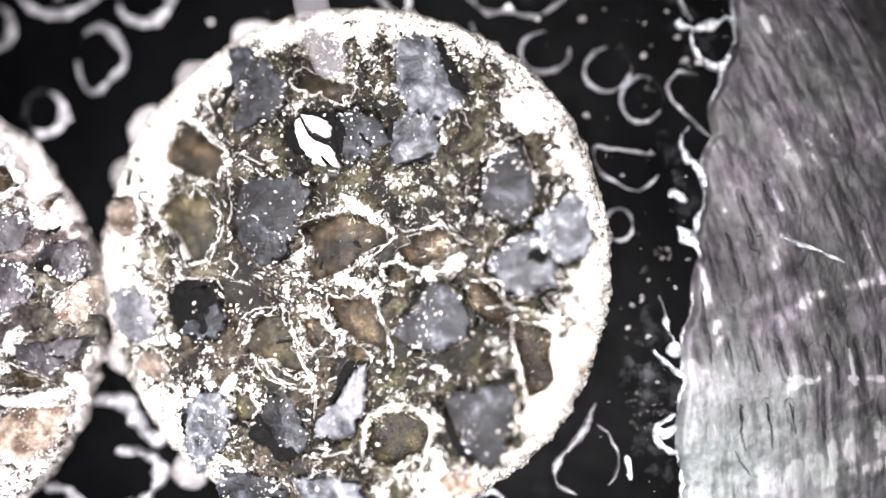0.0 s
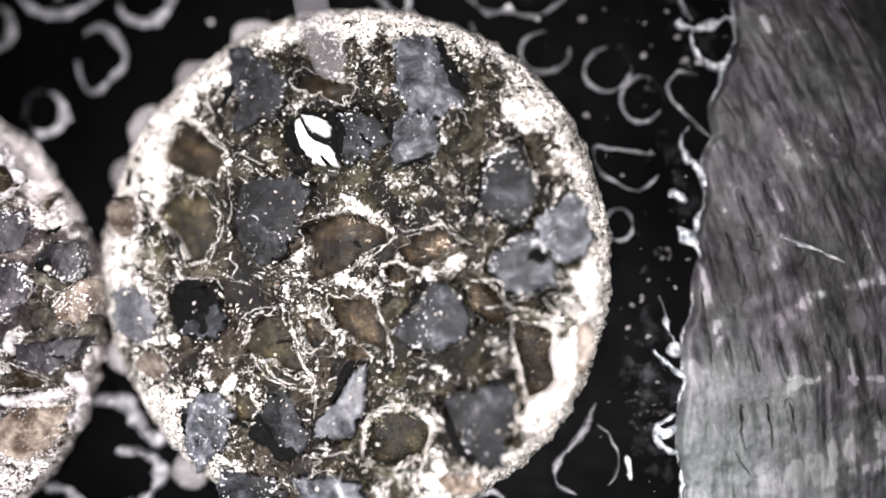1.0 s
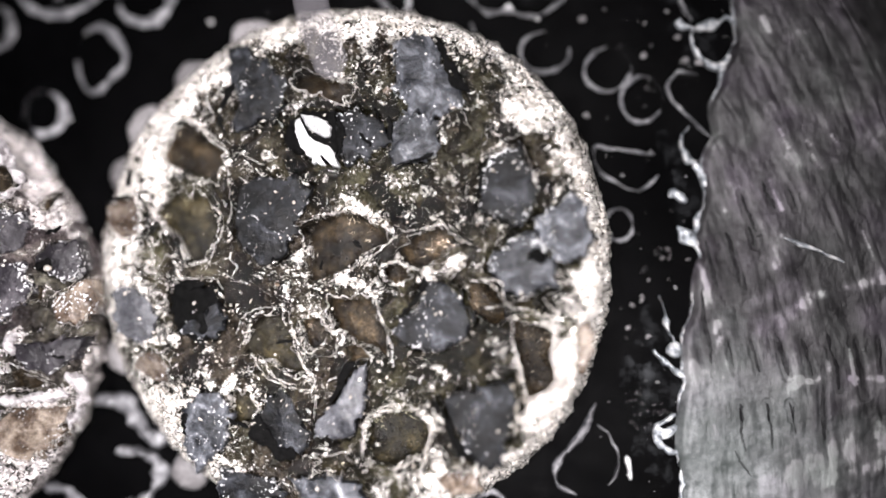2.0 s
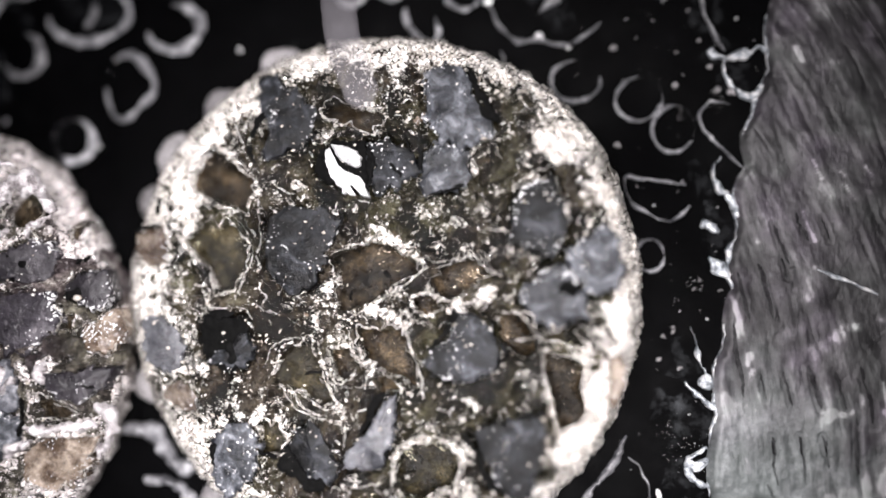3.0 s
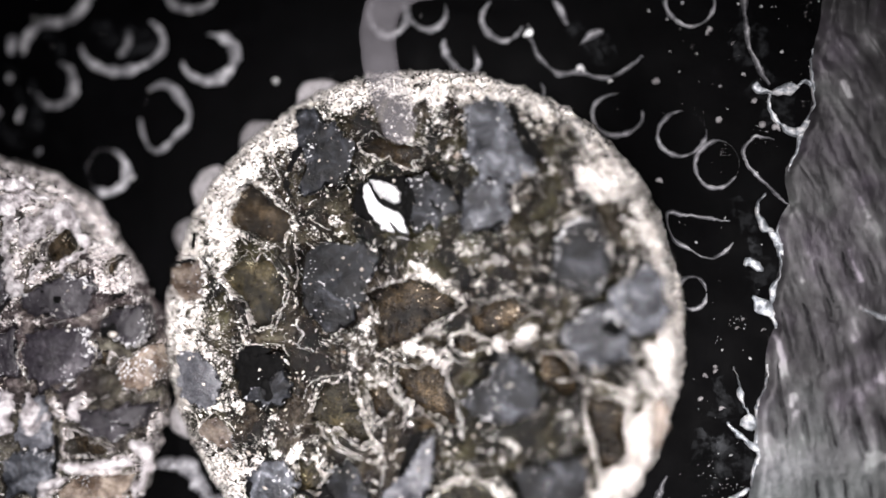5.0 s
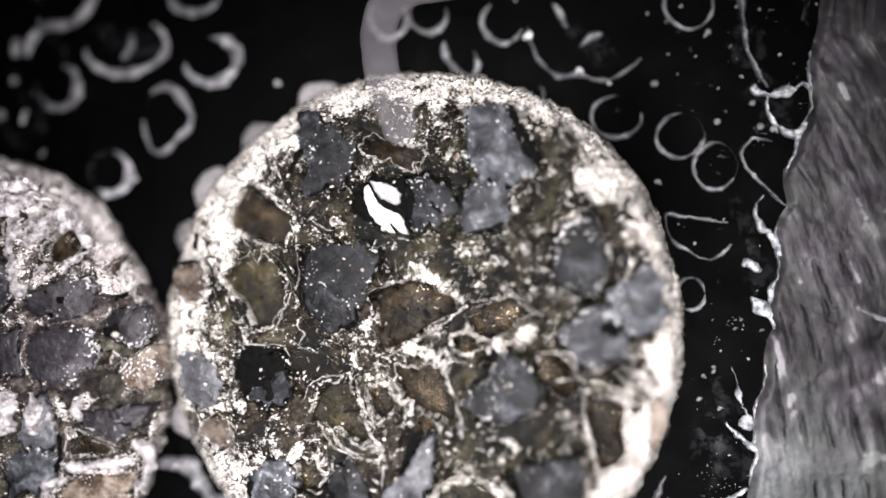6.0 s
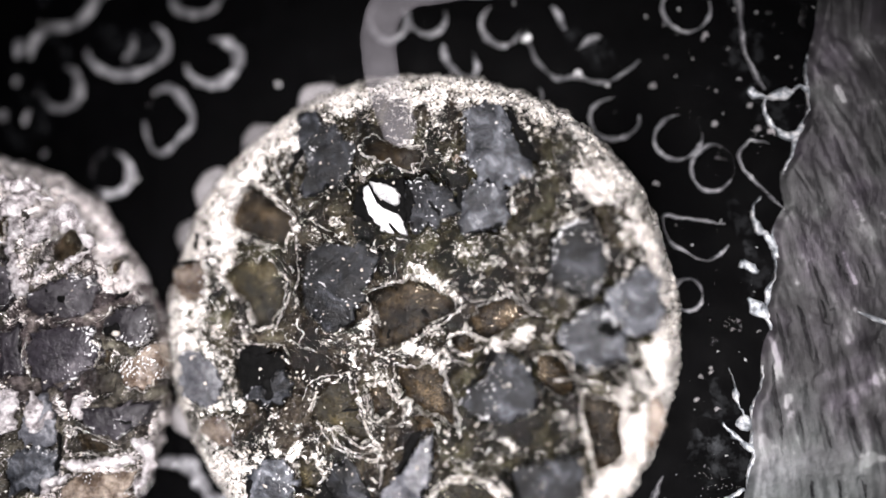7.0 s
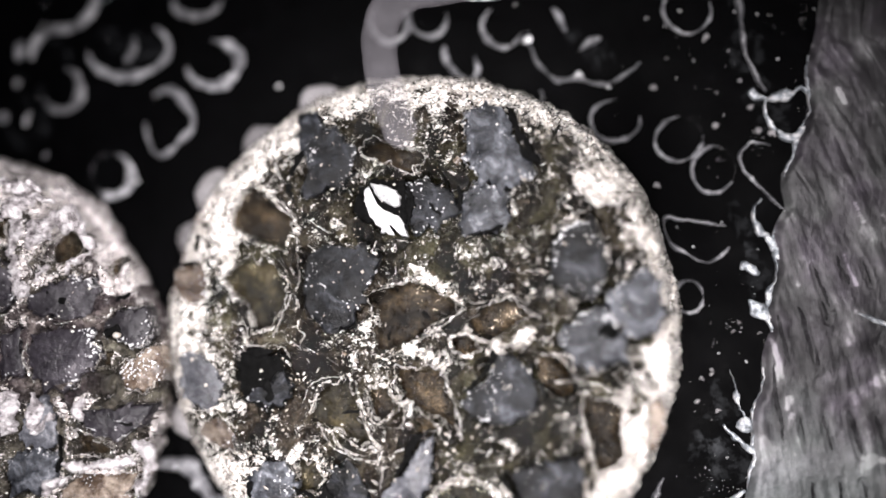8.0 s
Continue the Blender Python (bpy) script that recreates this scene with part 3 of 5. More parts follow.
MAIN_GRAINS.append(('tan', [(-5.19, 1.20), (-4.59, 1.42), (-4.43, 0.96), (-4.46, 0.61), (-4.88, 0.50), (-5.13, 0.79)]))
MAIN_GRAINS.append(('olive', [(0.24, -3.60), (0.35, -3.10), (0.63, -2.93), (1.19, -2.87), (1.47, -3.09), (1.58, -3.36), (1.36, -3.80), (0.86, -4.03), (0.41, -3.98)]))
MAIN_GRAINS.append(('tan', [(1.64, -4.23), (1.97, -4.01), (2.52, -4.10), (2.52, -4.43), (1.97, -4.60)]))
MAIN_GRAINS.append(('tan', [(4.38, -1.21), (4.65, -1.10), (4.75, -1.37), (4.58, -2.02), (4.42, -2.13)]))
MAIN_GRAINS.append(('amber', [(0.57, -0.07), (0.97, -0.02), (1.25, -0.28), (0.86, -0.44), (0.63, -0.35)]))
MAIN_GRAINS.append(('olive', [(-0.72, -3.78), (-0.15, -3.72), (0.19, -3.99), (-0.26, -4.18), (-0.66, -4.11)]))
MAIN_GRAINS.append(('olive', [(2.69, -0.89), (3.08, -0.83), (4.00, -1.05), (3.73, -0.72), (4.17, -0.40), (3.90, -0.45), (3.41, -0.72)]))
MAIN_GRAINS.append(('hollow', [(-1.40, 2.87), (-1.05, 3.09), (-0.34, 3.07), (-0.29, 2.44), (-0.32, 1.97), (-0.69, 2.03), (-1.22, 2.33)]))
MAIN_GRAINS.append(('amber', [(-0.16, -1.61), (0.18, -1.63), (0.35, -1.89), (-0.05, -2.06)]))
MAIN_GRAINS.append(('flake', [(-1.07, 2.99), (-0.81, 2.94), (-0.55, 2.83), (-0.43, 2.69), (-0.45, 2.55), (-0.56, 2.51), (-0.76, 2.63), (-0.94, 2.72)]))
MAIN_GRAINS.append(('flake', [(-1.11, 2.95), (-1.05, 2.75), (-0.94, 2.57), (-0.71, 2.42), (-0.48, 2.33), (-0.38, 2.19), (-0.31, 1.95), (-0.44, 1.96), (-0.52, 2.12), (-0.64, 2.18), (-0.68, 2.07), (-0.54, 1.95), (-0.66, 1.94), (-0.74, 2.03), (-0.82, 2.00), (-0.79, 2.07), (-0.94, 2.17), (-1.11, 2.42), (-1.20, 2.64), (-1.20, 2.79)]))
MAIN_GAP_SHADES = []
MAIN_GAP_SHADES.append((0.2, [(-2.50, 3.65), (-2.58, 3.36), (-2.68, 3.07), (-2.75, 2.84), (-2.61, 2.63)]))
MAIN_GAP_SHADES.append((0.19, [(1.67, 4.49), (1.81, 4.12), (1.98, 3.77), (2.12, 3.54), (2.30, 3.35)]))
MAIN_GAP_SHADES.append((0.07, [(0.80, 1.88), (1.19, 1.99), (1.64, 2.12)]))
MAIN_GAP_SHADES.append((0.12, [(0.83, -1.12), (1.19, -0.84), (1.36, -0.55), (1.44, -0.28)]))
MAIN_GAP_SHADES.append((0.24, [(-1.92, -3.02), (-1.88, -3.39), (-1.52, -3.69), (-1.15, -3.87)]))
MAIN_GAP_SHADES.append((0.14, [(-0.55, -2.84), (-0.27, -2.50), (-0.14, -2.17), (0.18, -1.88)]))
MAIN_GAP_SHADES.append((0.11, [(1.58, -2.65), (1.86, -3.08), (2.08, -3.52), (2.41, -3.84)]))
MAIN_GAP_SHADES.append((0.3, [(3.50, 0.21), (3.60, 0.13), (3.68, 0.04), (3.74, -0.04)]))
MAIN_GAP_SHADES.append((0.16, [(-3.66, -0.46), (-3.25, -0.40), (-3.01, -0.43)]))
MAIN_GAP_SHADES.append((0.2, [(-3.16, -1.00), (-3.04, -1.17), (-3.12, -1.40)]))
MAIN_GAP_SHADES.append((0.3, [(-1.36, 2.72), (-1.22, 2.49), (-0.89, 2.32)]))
MAIN_GAP_SHADES.append((0.17, [(-0.29, 2.96), (-0.25, 2.50), (-0.29, 2.05)]))
MAIN_GAP_SHADES.append((0.09, [(0.08, 0.46), (0.13, 0.29)]))
MAIN_GAP_SHADES.append((0.08, [(-0.60, 0.05), (-0.67, -0.13)]))
MAIN_GAP_SHADES.append((0.07, [(0.74, 2.93), (0.74, 2.42)]))
MAIN_GAP_SHADES.append((0.1, [(-3.39, -2.99), (-3.48, -3.24), (-3.39, -3.44)]))
MAIN_GAP_SHADES.append((0.09, [(4.66, 0.64), (4.78, 0.39)]))
MAIN_GAP_SHADES.append((0.06, [(-5.16, 1.23), (-4.89, 1.35), (-4.61, 1.41)]))
MAIN_GAP_SHADES.append((0.08, [(-2.48, -3.09), (-2.34, -3.22), (-2.10, -3.22)]))
MAIN_GAP_SHADES.append((0.06, [(-1.54, -1.62), (-1.19, -1.51)]))
MAIN_GAP_SHADES.append((0.05, [(-4.63, 1.95), (-4.70, 1.60)]))
MAIN_GAP_SHADES.append((0.05, [(0.17, 2.61), (0.34, 2.30)]))
MAIN_GAP_SHADES.append((0.08, [(2.54, 1.83), (2.53, 1.27)]))
MAIN_SEAMS = []
MAIN_SEAMS.append((0.04, [(-3.47, 3.03), (-3.17, 2.79), (-2.87, 2.56), (-2.60, 2.28), (-2.53, 2.03)]))
MAIN_SEAMS.append((0.03, [(-4.24, 2.06), (-3.69, 1.88), (-3.21, 1.69), (-2.85, 1.34), (-2.67, 0.94), (-2.63, 0.77)]))
MAIN_SEAMS.append((0.05, [(-2.63, 0.77), (-2.78, 0.42), (-3.01, -0.09)]))
MAIN_SEAMS.append((0.09, [(-2.56, 1.91), (-2.52, 1.45), (-2.50, 1.11), (-2.59, 0.82)]))
MAIN_SEAMS.append((0.03, [(-1.21, 0.73), (-0.92, 0.86), (-0.57, 0.99)]))
MAIN_SEAMS.append((0.06, [(0.74, 0.73), (0.82, 0.51), (0.63, 0.34), (0.18, 0.01), (-0.28, -0.27), (-0.74, -0.52)]))
MAIN_SEAMS.append((0.04, [(-0.29, 1.37), (0.17, 1.13), (0.51, 0.90), (0.74, 0.73)]))
MAIN_SEAMS.append((0.03, [(0.85, 0.73), (1.08, 0.62), (1.31, 0.67)]))
MAIN_SEAMS.append((0.04, [(0.80, 0.15), (1.08, -0.05), (1.31, -0.28)]))
MAIN_SEAMS.append((0.04, [(1.92, 0.72), (2.14, 0.50), (2.37, 0.33)]))
MAIN_SEAMS.append((0.05, [(0.43, -0.61), (0.57, -1.05), (0.74, -1.50), (0.82, -2.05)]))
MAIN_SEAMS.append((0.04, [(-1.31, -0.94), (-1.19, -1.51), (-1.02, -1.95), (-0.78, -2.29), (-0.84, -2.56)]))
MAIN_SEAMS.append((0.04, [(-1.43, -0.89), (-1.89, -0.89), (-2.24, -1.06), (-2.41, -1.40)]))
MAIN_SEAMS.append((0.04, [(-1.10, -1.06), (-1.02, -1.50), (-0.96, -1.86)]))
MAIN_SEAMS.append((0.03, [(-0.96, -1.86), (-0.39, -1.81), (-0.30, -1.50)]))
MAIN_SEAMS.append((0.03, [(-0.30, -1.50), (-0.51, -1.08), (-1.10, -1.03)]))
MAIN_SEAMS.append((0.03, [(-2.06, -1.79), (-1.71, -2.24), (-1.30, -2.46), (-0.84, -2.51)]))
MAIN_SEAMS.append((0.03, [(-1.88, -1.85), (-1.53, -2.29), (-1.07, -2.40), (-0.75, -2.17)]))
MAIN_SEAMS.append((0.08, [(0.19, -3.71), (0.24, -3.16), (0.52, -2.88), (1.08, -2.80), (1.47, -3.03), (1.64, -3.25)]))
MAIN_SEAMS.append((0.06, [(1.64, -3.30), (1.42, -3.80), (1.36, -4.13)]))
MAIN_SEAMS.append((0.05, [(3.08, -1.05), (3.51, -1.05), (3.89, -1.21)]))
MAIN_SEAMS.append((0.06, [(3.13, -1.11), (3.20, -1.71), (3.34, -2.25), (3.50, -2.79)]))
MAIN_SEAMS.append((0.05, [(2.31, -0.37), (2.86, -0.39), (3.02, -0.72), (3.11, -1.05)]))
MAIN_SEAMS.append((0.06, [(2.63, 2.03), (2.98, 2.36), (3.31, 2.48)]))
MAIN_SEAMS.append((0.08, [(3.37, 2.28), (3.53, 1.81), (3.66, 1.42)]))
MAIN_SEAMS.append((0.03, [(-1.28, 3.56), (-0.93, 3.43), (-0.29, 3.19), (0.05, 3.24)]))
MAIN_SEAMS.append((0.03, [(0.07, 3.69), (0.05, 3.46), (-0.12, 3.22)]))
MAIN_SEAMS.append((0.03, [(-2.95, -0.26), (-2.60, -0.24), (-2.36, -0.38), (-2.13, -0.43)]))
MAIN_SEAMS.append((0.03, [(-1.89, -0.47), (-1.66, -0.65)]))
MAIN_SEAMS.append((0.04, [(-3.72, -0.31), (-3.25, -0.28), (-2.83, -0.32), (-2.66, -0.51)]))
MAIN_SEAMS.append((0.03, [(4.00, -1.38), (4.05, -1.92), (3.99, -2.46)]))
MAIN_SEAMS.append((0.03, [(-2.27, 2.25), (-2.03, 2.08), (-1.80, 2.02)]))
MAIN_SEAMS.append((0.04, [(-0.78, -3.06), (-0.72, -2.84), (-0.75, -2.62)]))
MAIN_SEAMS.append((0.03, [(-3.12, 3.55), (-2.97, 3.20), (-2.85, 2.96)]))
MAIN_SEAMS.append((0.02, [(-4.69, 0.21), (-4.26, -0.14), (-3.78, -0.23)]))
MAIN_SEAMS.append((0.03, [(-2.60, 0.14), (-2.37, -0.03), (-2.46, -0.26)]))
MAIN_SEAMS.append((0.03, [(-0.30, 4.10), (-0.24, 4.51), (-0.30, 4.80)]))
MAIN_CRUST = []
MAIN_CRUST.append((0.16, [(1.42, -0.25), (1.81, -0.15), (2.11, 0.03)]))
MAIN_CRUST.append((0.13, [(-0.22, -0.36), (0.12, -0.45), (0.38, -0.61)]))
MAIN_CRUST.append((0.14, [(-3.67, -1.54), (-3.67, -1.97), (-3.82, -2.14)]))
MAIN_CRUST.append((0.1, [(-4.30, -1.61), (-3.94, -1.56), (-3.65, -1.51)]))
MAIN_CRUST.append((0.13, [(-2.97, -1.74), (-2.99, -2.08), (-2.90, -2.42)]))
MAIN_CRUST.append((0.1, [(-2.58, -2.53), (-2.44, -2.30)]))
MAIN_CRUST.append((0.12, [(-1.11, 0.52), (-1.11, 0.18), (-1.20, -0.15), (-1.20, -0.55)]))
MAIN_CRUST.append((0.1, [(-1.40, -0.47), (-1.29, -0.49)]))
MAIN_CRUST.append((0.12, [(-0.29, 1.29), (0.17, 1.08), (0.57, 0.82), (0.74, 0.62)]))
MAIN_CRUST.append((0.2, [(-4.84, 1.95), (-5.08, 1.49), (-5.00, 0.33), (-4.87, -0.25)]))
MAIN_CRUST.append((0.14, [(-4.59, 1.48), (-4.46, 0.90), (-4.34, 0.67)]))
MAIN_CRUST.append((0.12, [(-4.15, 0.49), (-3.80, 0.78)]))
MAIN_CRUST.append((0.1, [(-3.93, 1.42), (-3.45, 1.56), (-3.09, 1.52)]))
MAIN_CRUST.append((0.2, [(4.82, -0.18), (4.76, -0.83), (4.27, -1.70), (3.99, -2.57), (3.50, -3.22)]))
MAIN_CRUST.append((0.2, [(4.53, -1.92), (4.04, -2.89), (3.39, -3.55), (3.06, -3.88)]))
MAIN_CRUST.append((0.12, [(3.53, 1.87), (3.69, 1.37), (4.02, 1.36)]))
MAIN_CRUST.append((0.14, [(3.42, 2.65), (3.10, 3.05), (3.54, 2.92)]))
MAIN_CRUST.append((0.1, [(2.65, 2.05), (2.98, 2.32)]))
MAIN_CRUST.append((0.2, [(4.19, 2.35), (4.51, 1.79), (4.72, 1.02)]))
MAIN_CRUST.append((0.16, [(-2.00, 4.27), (-1.58, 4.38), (-1.35, 4.54)]))
MAIN_CRUST.append((0.1, [(-1.64, 4.03), (-1.46, 4.20), (-1.70, 3.86)]))
MAIN_CRUST.append((0.16, [(-0.30, 4.74), (0.16, 4.78), (0.85, 4.58)]))
MAIN_CRUST.append((0.1, [(-1.46, 4.08), (-1.00, 3.98), (-0.30, 3.82)]))
MAIN_CRUST.append((0.12, [(1.75, -4.01), (1.53, -4.34), (1.97, -3.95)]))
MAIN_CRUST.append((0.1, [(-0.28, -1.39), (-0.22, -1.78)]))
MAIN_CRUST.append((0.08, [(-2.00, -1.79), (-1.88, -1.73)]))
MAIN_CRUST.append((0.12, [(-2.97, -4.10), (-2.68, -3.93)]))
MAIN_CRUST.append((0.1, [(-3.28, -2.59), (-3.22, -2.53)]))
MAIN_CRUST.append((0.1, [(-2.56, 2.03), (-2.68, 1.80)]))
MAIN_CRUST.append((0.12, [(2.75, -1.49), (2.85, -1.87)]))
MAIN_CRUST.append((0.1, [(1.64, -2.10), (1.86, -2.21)]))
MAIN_CRUST.append((0.1, [(-1.68, 1.96), (-1.62, 2.07)]))
MAIN_CRUST.append((0.08, [(1.25, 1.34), (1.33, 1.29)]))
MAIN_CRUST.append((0.08, [(1.98, 1.00), (2.20, 0.89)]))
MAIN_CRUST.append((0.1, [(1.76, 2.68), (1.78, 2.40)]))
MAIN_CRUST.append((0.1, [(-1.80, 2.19), (-1.57, 2.01)]))
MAIN_CRUST.append((0.09, [(4.16, -1.05), (4.05, -1.49)]))
MAIN_CRUST.append((0.12, [(-3.30, 3.67), (-2.88, 3.78), (-2.64, 3.88)]))
MAIN_CRUST.append((0.08, [(-1.31, -0.61), (-1.08, -0.89)]))
SIDE_GRAINS = []
SIDE_GRAINS.append(('hazy', [(1.78, 1.75), (2.18, 1.98), (2.70, 2.10), (3.05, 2.16), (3.20, 1.82), (3.13, 1.48), (2.96, 1.31), (2.50, 1.25), (2.03, 1.35), (1.79, 1.49)]))
SIDE_GRAINS.append(('hazy', [(3.37, 1.26), (3.60, 1.51), (4.12, 1.57), (4.34, 1.16), (4.28, 0.88), (3.91, 0.76), (3.56, 0.87), (3.32, 1.03)]))
SIDE_GRAINS.append(('hazy', [(1.80, 1.01), (2.50, 1.13), (3.09, 1.14), (3.16, 0.69), (3.11, 0.36), (2.66, 0.01), (2.14, -0.11), (1.83, 0.22), (1.72, 0.67)]))
SIDE_GRAINS.append(('hazy', [(1.21, 0.98), (1.62, 1.10), (1.70, 0.67), (1.74, 0.22), (1.25, 0.15)]))
SIDE_GRAINS.append(('hazy', [(3.03, -0.54), (3.37, -0.44), (3.83, -0.36), (4.35, -0.38), (4.30, -0.62), (4.08, -0.85), (3.74, -1.13), (3.27, -0.98), (2.92, -0.71)]))
SIDE_GRAINS.append(('milk', [(1.86, -0.45), (2.20, -0.22), (2.44, -0.55), (2.46, -1.11), (2.01, -1.34), (1.64, -1.02)]))
SIDE_GRAINS.append(('pale', [(1.43, -1.49), (2.12, -1.25), (2.50, -1.44), (2.38, -2.00), (1.57, -2.24)]))
SIDE_GRAINS.append(('amber', [(2.63, -0.88), (3.04, -0.93), (3.63, -1.25), (3.40, -1.47), (2.82, -1.38)]))
SIDE_GRAINS.append(('tan', [(2.50, -2.11), (2.95, -1.72), (3.58, -1.72), (4.05, -1.76), (3.98, -2.23), (3.50, -2.74), (3.10, -2.86), (2.52, -2.60)]))
SIDE_GRAINS.append(('tan', [(3.75, 0.48), (4.37, 0.77), (4.50, 0.27), (4.23, -0.18), (3.76, -0.08), (3.64, 0.20)]))
SIDE_GRAINS.append(('amber', [(1.70, 3.23), (2.01, 3.54), (2.25, 3.26), (1.88, 2.88)]))
SIDE_GRAINS.append(('amber', [(2.03, 2.77), (2.43, 3.15), (2.79, 3.00), (2.86, 2.66), (2.46, 2.38), (2.05, 2.43)]))
SIDE_GRAINS.append(('amber', [(3.22, 2.38), (3.51, 2.56), (3.40, 2.16)]))
SIDE_GRAINS.append(('hazy', [(0.45, 2.36), (1.04, 2.48), (1.47, 2.14), (1.43, 1.57), (0.73, 1.34)]))
SIDE_GRAINS.append(('amber', [(0.64, 3.39), (1.35, 3.51), (1.26, 2.94), (0.79, 2.82)]))
SIDE_GRAINS.append(('hazy', [(0.40, 0.65), (0.98, 0.88), (1.13, 0.21), (0.67, -0.14)]))
SIDE_GRAINS.append(('amber', [(3.22, 0.64), (3.62, 0.72), (3.55, 0.36), (3.25, 0.36)]))
SIDE_SEAMS = []
SIDE_SEAMS.append((0.09, [(1.12, 3.49), (1.55, 3.26), (1.65, 2.71), (1.65, 2.03)]))
SIDE_SEAMS.append((0.08, [(1.83, 2.80), (2.14, 3.22), (2.54, 3.33), (2.91, 3.06), (2.98, 2.72)]))
SIDE_SEAMS.append((0.05, [(2.44, 2.35), (2.80, 2.61), (3.04, 2.65)]))
SIDE_SEAMS.append((0.05, [(2.38, 1.22), (2.96, 1.30), (3.43, 1.37)]))
SIDE_SEAMS.append((0.05, [(3.26, 1.20), (3.49, 1.42), (3.54, 1.54)]))
SIDE_SEAMS.append((0.1, [(3.59, -0.06), (3.68, -0.33), (3.37, -0.44)]))
SIDE_SEAMS.append((0.06, [(2.63, -0.83), (3.16, -0.96), (3.74, -1.19)]))
SIDE_SEAMS.append((0.08, [(2.77, -1.60), (3.41, -1.66), (4.32, -1.46)]))
SIDE_SEAMS.append((0.05, [(1.81, 0.90), (1.73, 0.44), (1.96, -0.00)]))
SIDE_SEAMS.append((0.1, [(3.15, 0.86), (3.33, 0.72)]))
SIDE_SEAMS.append((0.04, [(2.29, 2.26), (2.58, 2.40)]))
SIDE_SEAMS.append((0.05, [(1.84, 3.86), (2.31, 3.40), (2.65, 3.63)]))
SIDE_SEAMS.append((0.04, [(1.32, 4.32), (1.58, 3.97), (2.06, 3.80)]))
SIDE_CRUST = []
SIDE_CRUST.append((0.402, [(1.10, 3.97), (1.82, 3.74), (2.54, 3.52)]))
SIDE_CRUST.append((0.345, [(3.14, 3.18), (3.50, 2.73), (3.86, 2.39)]))
SIDE_CRUST.append((0.253, [(3.28, 2.27), (3.41, 2.05), (3.69, 2.16)]))
SIDE_CRUST.append((0.299, [(2.67, -0.43), (3.01, -0.12), (3.41, -0.02)]))
SIDE_CRUST.append((0.184, [(2.77, -1.57), (3.41, -1.62), (4.32, -1.42)]))
SIDE_CRUST.append((0.161, [(1.55, 3.17), (1.63, 2.60), (1.65, 2.03)]))
SIDE_CRUST.append((0.138, [(1.85, 2.83), (2.20, 3.19), (2.66, 3.29), (2.93, 2.95)]))
SIDE_CRUST.append((0.172, [(2.57, 2.72), (2.35, 2.26), (2.00, 2.03)]))
SIDE_CRUST.append((0.23, [(2.49, -1.89), (2.05, -2.45)]))
SIDE_CRUST.append((0.172, [(4.10, -1.51), (4.23, -2.06)]))
SIDE_CRUST.append((0.23, [(4.53, -0.62), (4.43, -1.17), (4.27, -1.62)]))
SIDE_CRUST.append((0.161, [(1.98, -0.56), (2.16, -0.89)]))
SIDE_CRUST.append((0.184, [(1.44, 1.34), (1.91, 1.28), (2.50, 1.36)]))
SIDE_CRUST.append((0.115, [(1.37, -0.12), (1.63, -0.68)]))
SIDE_CRUST.append((0.138, [(3.68, 0.65), (3.46, 0.42)]))
SIDE_GAP_SHADES = []
SIDE_GAP_SHADES.append((0.3, [(3.41, 1.01), (3.51, 1.06), (3.62, 1.09), (3.72, 1.12)]))
SIDE_GAP_SHADES.append((0.09, [(2.60, -0.99), (2.57, -1.44), (2.49, -1.72)]))
SIDE_GAP_SHADES.append((0.1, [(2.18, 1.86), (2.24, 1.81)]))
SIDE_GAP_SHADES.append((0.11, [(2.43, 1.67), (2.58, 1.68)]))
SIDE_GAP_SHADES.append((0.14, [(3.78, -0.69), (4.02, -0.76)]))
SIDE_GAP_SHADES.append((0.08, [(3.59, 1.71), (3.94, 1.83)]))
SIDE_CENTRE = (-9.75, -1.10)
BUBBLES = []  # x, y, half width, half height, start, end, thickness
BUBBLES.append((-4.69, 5.66, 0.57, 0.48, 95, -170, 0.186))
BUBBLES.append((-6.57, 5.99, 0.89, 0.60, 50, -165, 0.171))
BUBBLES.append((-8.03, 5.12, 0.44, 0.45, 80, -150, 0.171))
BUBBLES.append((-6.85, 3.27, 0.44, 0.45, 75, -120, 0.17))
BUBBLES.append((-5.08, 7.06, 0.54, 0.36, 0, -180, 0.143))
BUBBLES.append((-0.91, 6.54, 0.38, 0.45, 30, -210, 0.107))
BUBBLES.append((-0.09, 6.59, 0.39, 0.39, 20, -200, 0.095))
BUBBLES.append((1.47, 6.40, 0.42, 0.44, -20, -230, 0.095))
BUBBLES.append((3.81, 4.42, 0.50, 0.44, 10, -260, 0.077))
BUBBLES.append((5.10, 4.02, 0.48, 0.45, 10, -260, 0.071))
BUBBLES.append((5.80, 3.39, 0.43, 0.48, -30, -280, 0.071))
BUBBLES.append((5.30, 0.80, 0.29, 0.32, 0, -350, 0.060))
BUBBLES.append((5.27, 6.71, 0.48, 0.50, 20, -230, 0.060))
FLECKS = []
FLECKS.append((3.08, 5.34, 0.10))
FLECKS.append((2.00, 6.09, 0.09))
FLECKS.append((6.70, 4.18, 0.06))
FLECKS.append((6.98, 4.13, 0.07))
FLECKS.append((6.20, 0.11, 0.06))
FLECKS.append((6.29, 0.27, 0.04))
FLECKS.append((4.65, 5.06, 0.05))
FLECKS.append((5.85, 4.29, 0.06))
FLECKS.append((6.13, 5.84, 0.05))
FLECKS.append((6.33, 5.23, 0.04))
FLECKS.append((5.11, 6.15, 0.05))
FLECKS.append((5.65, 6.08, 0.08))
FLECKS.append((5.55, -0.84, 0.05))
FLECKS.append((5.89, -1.49, 0.07))
FLECKS.append((5.47, -1.33, 0.05))
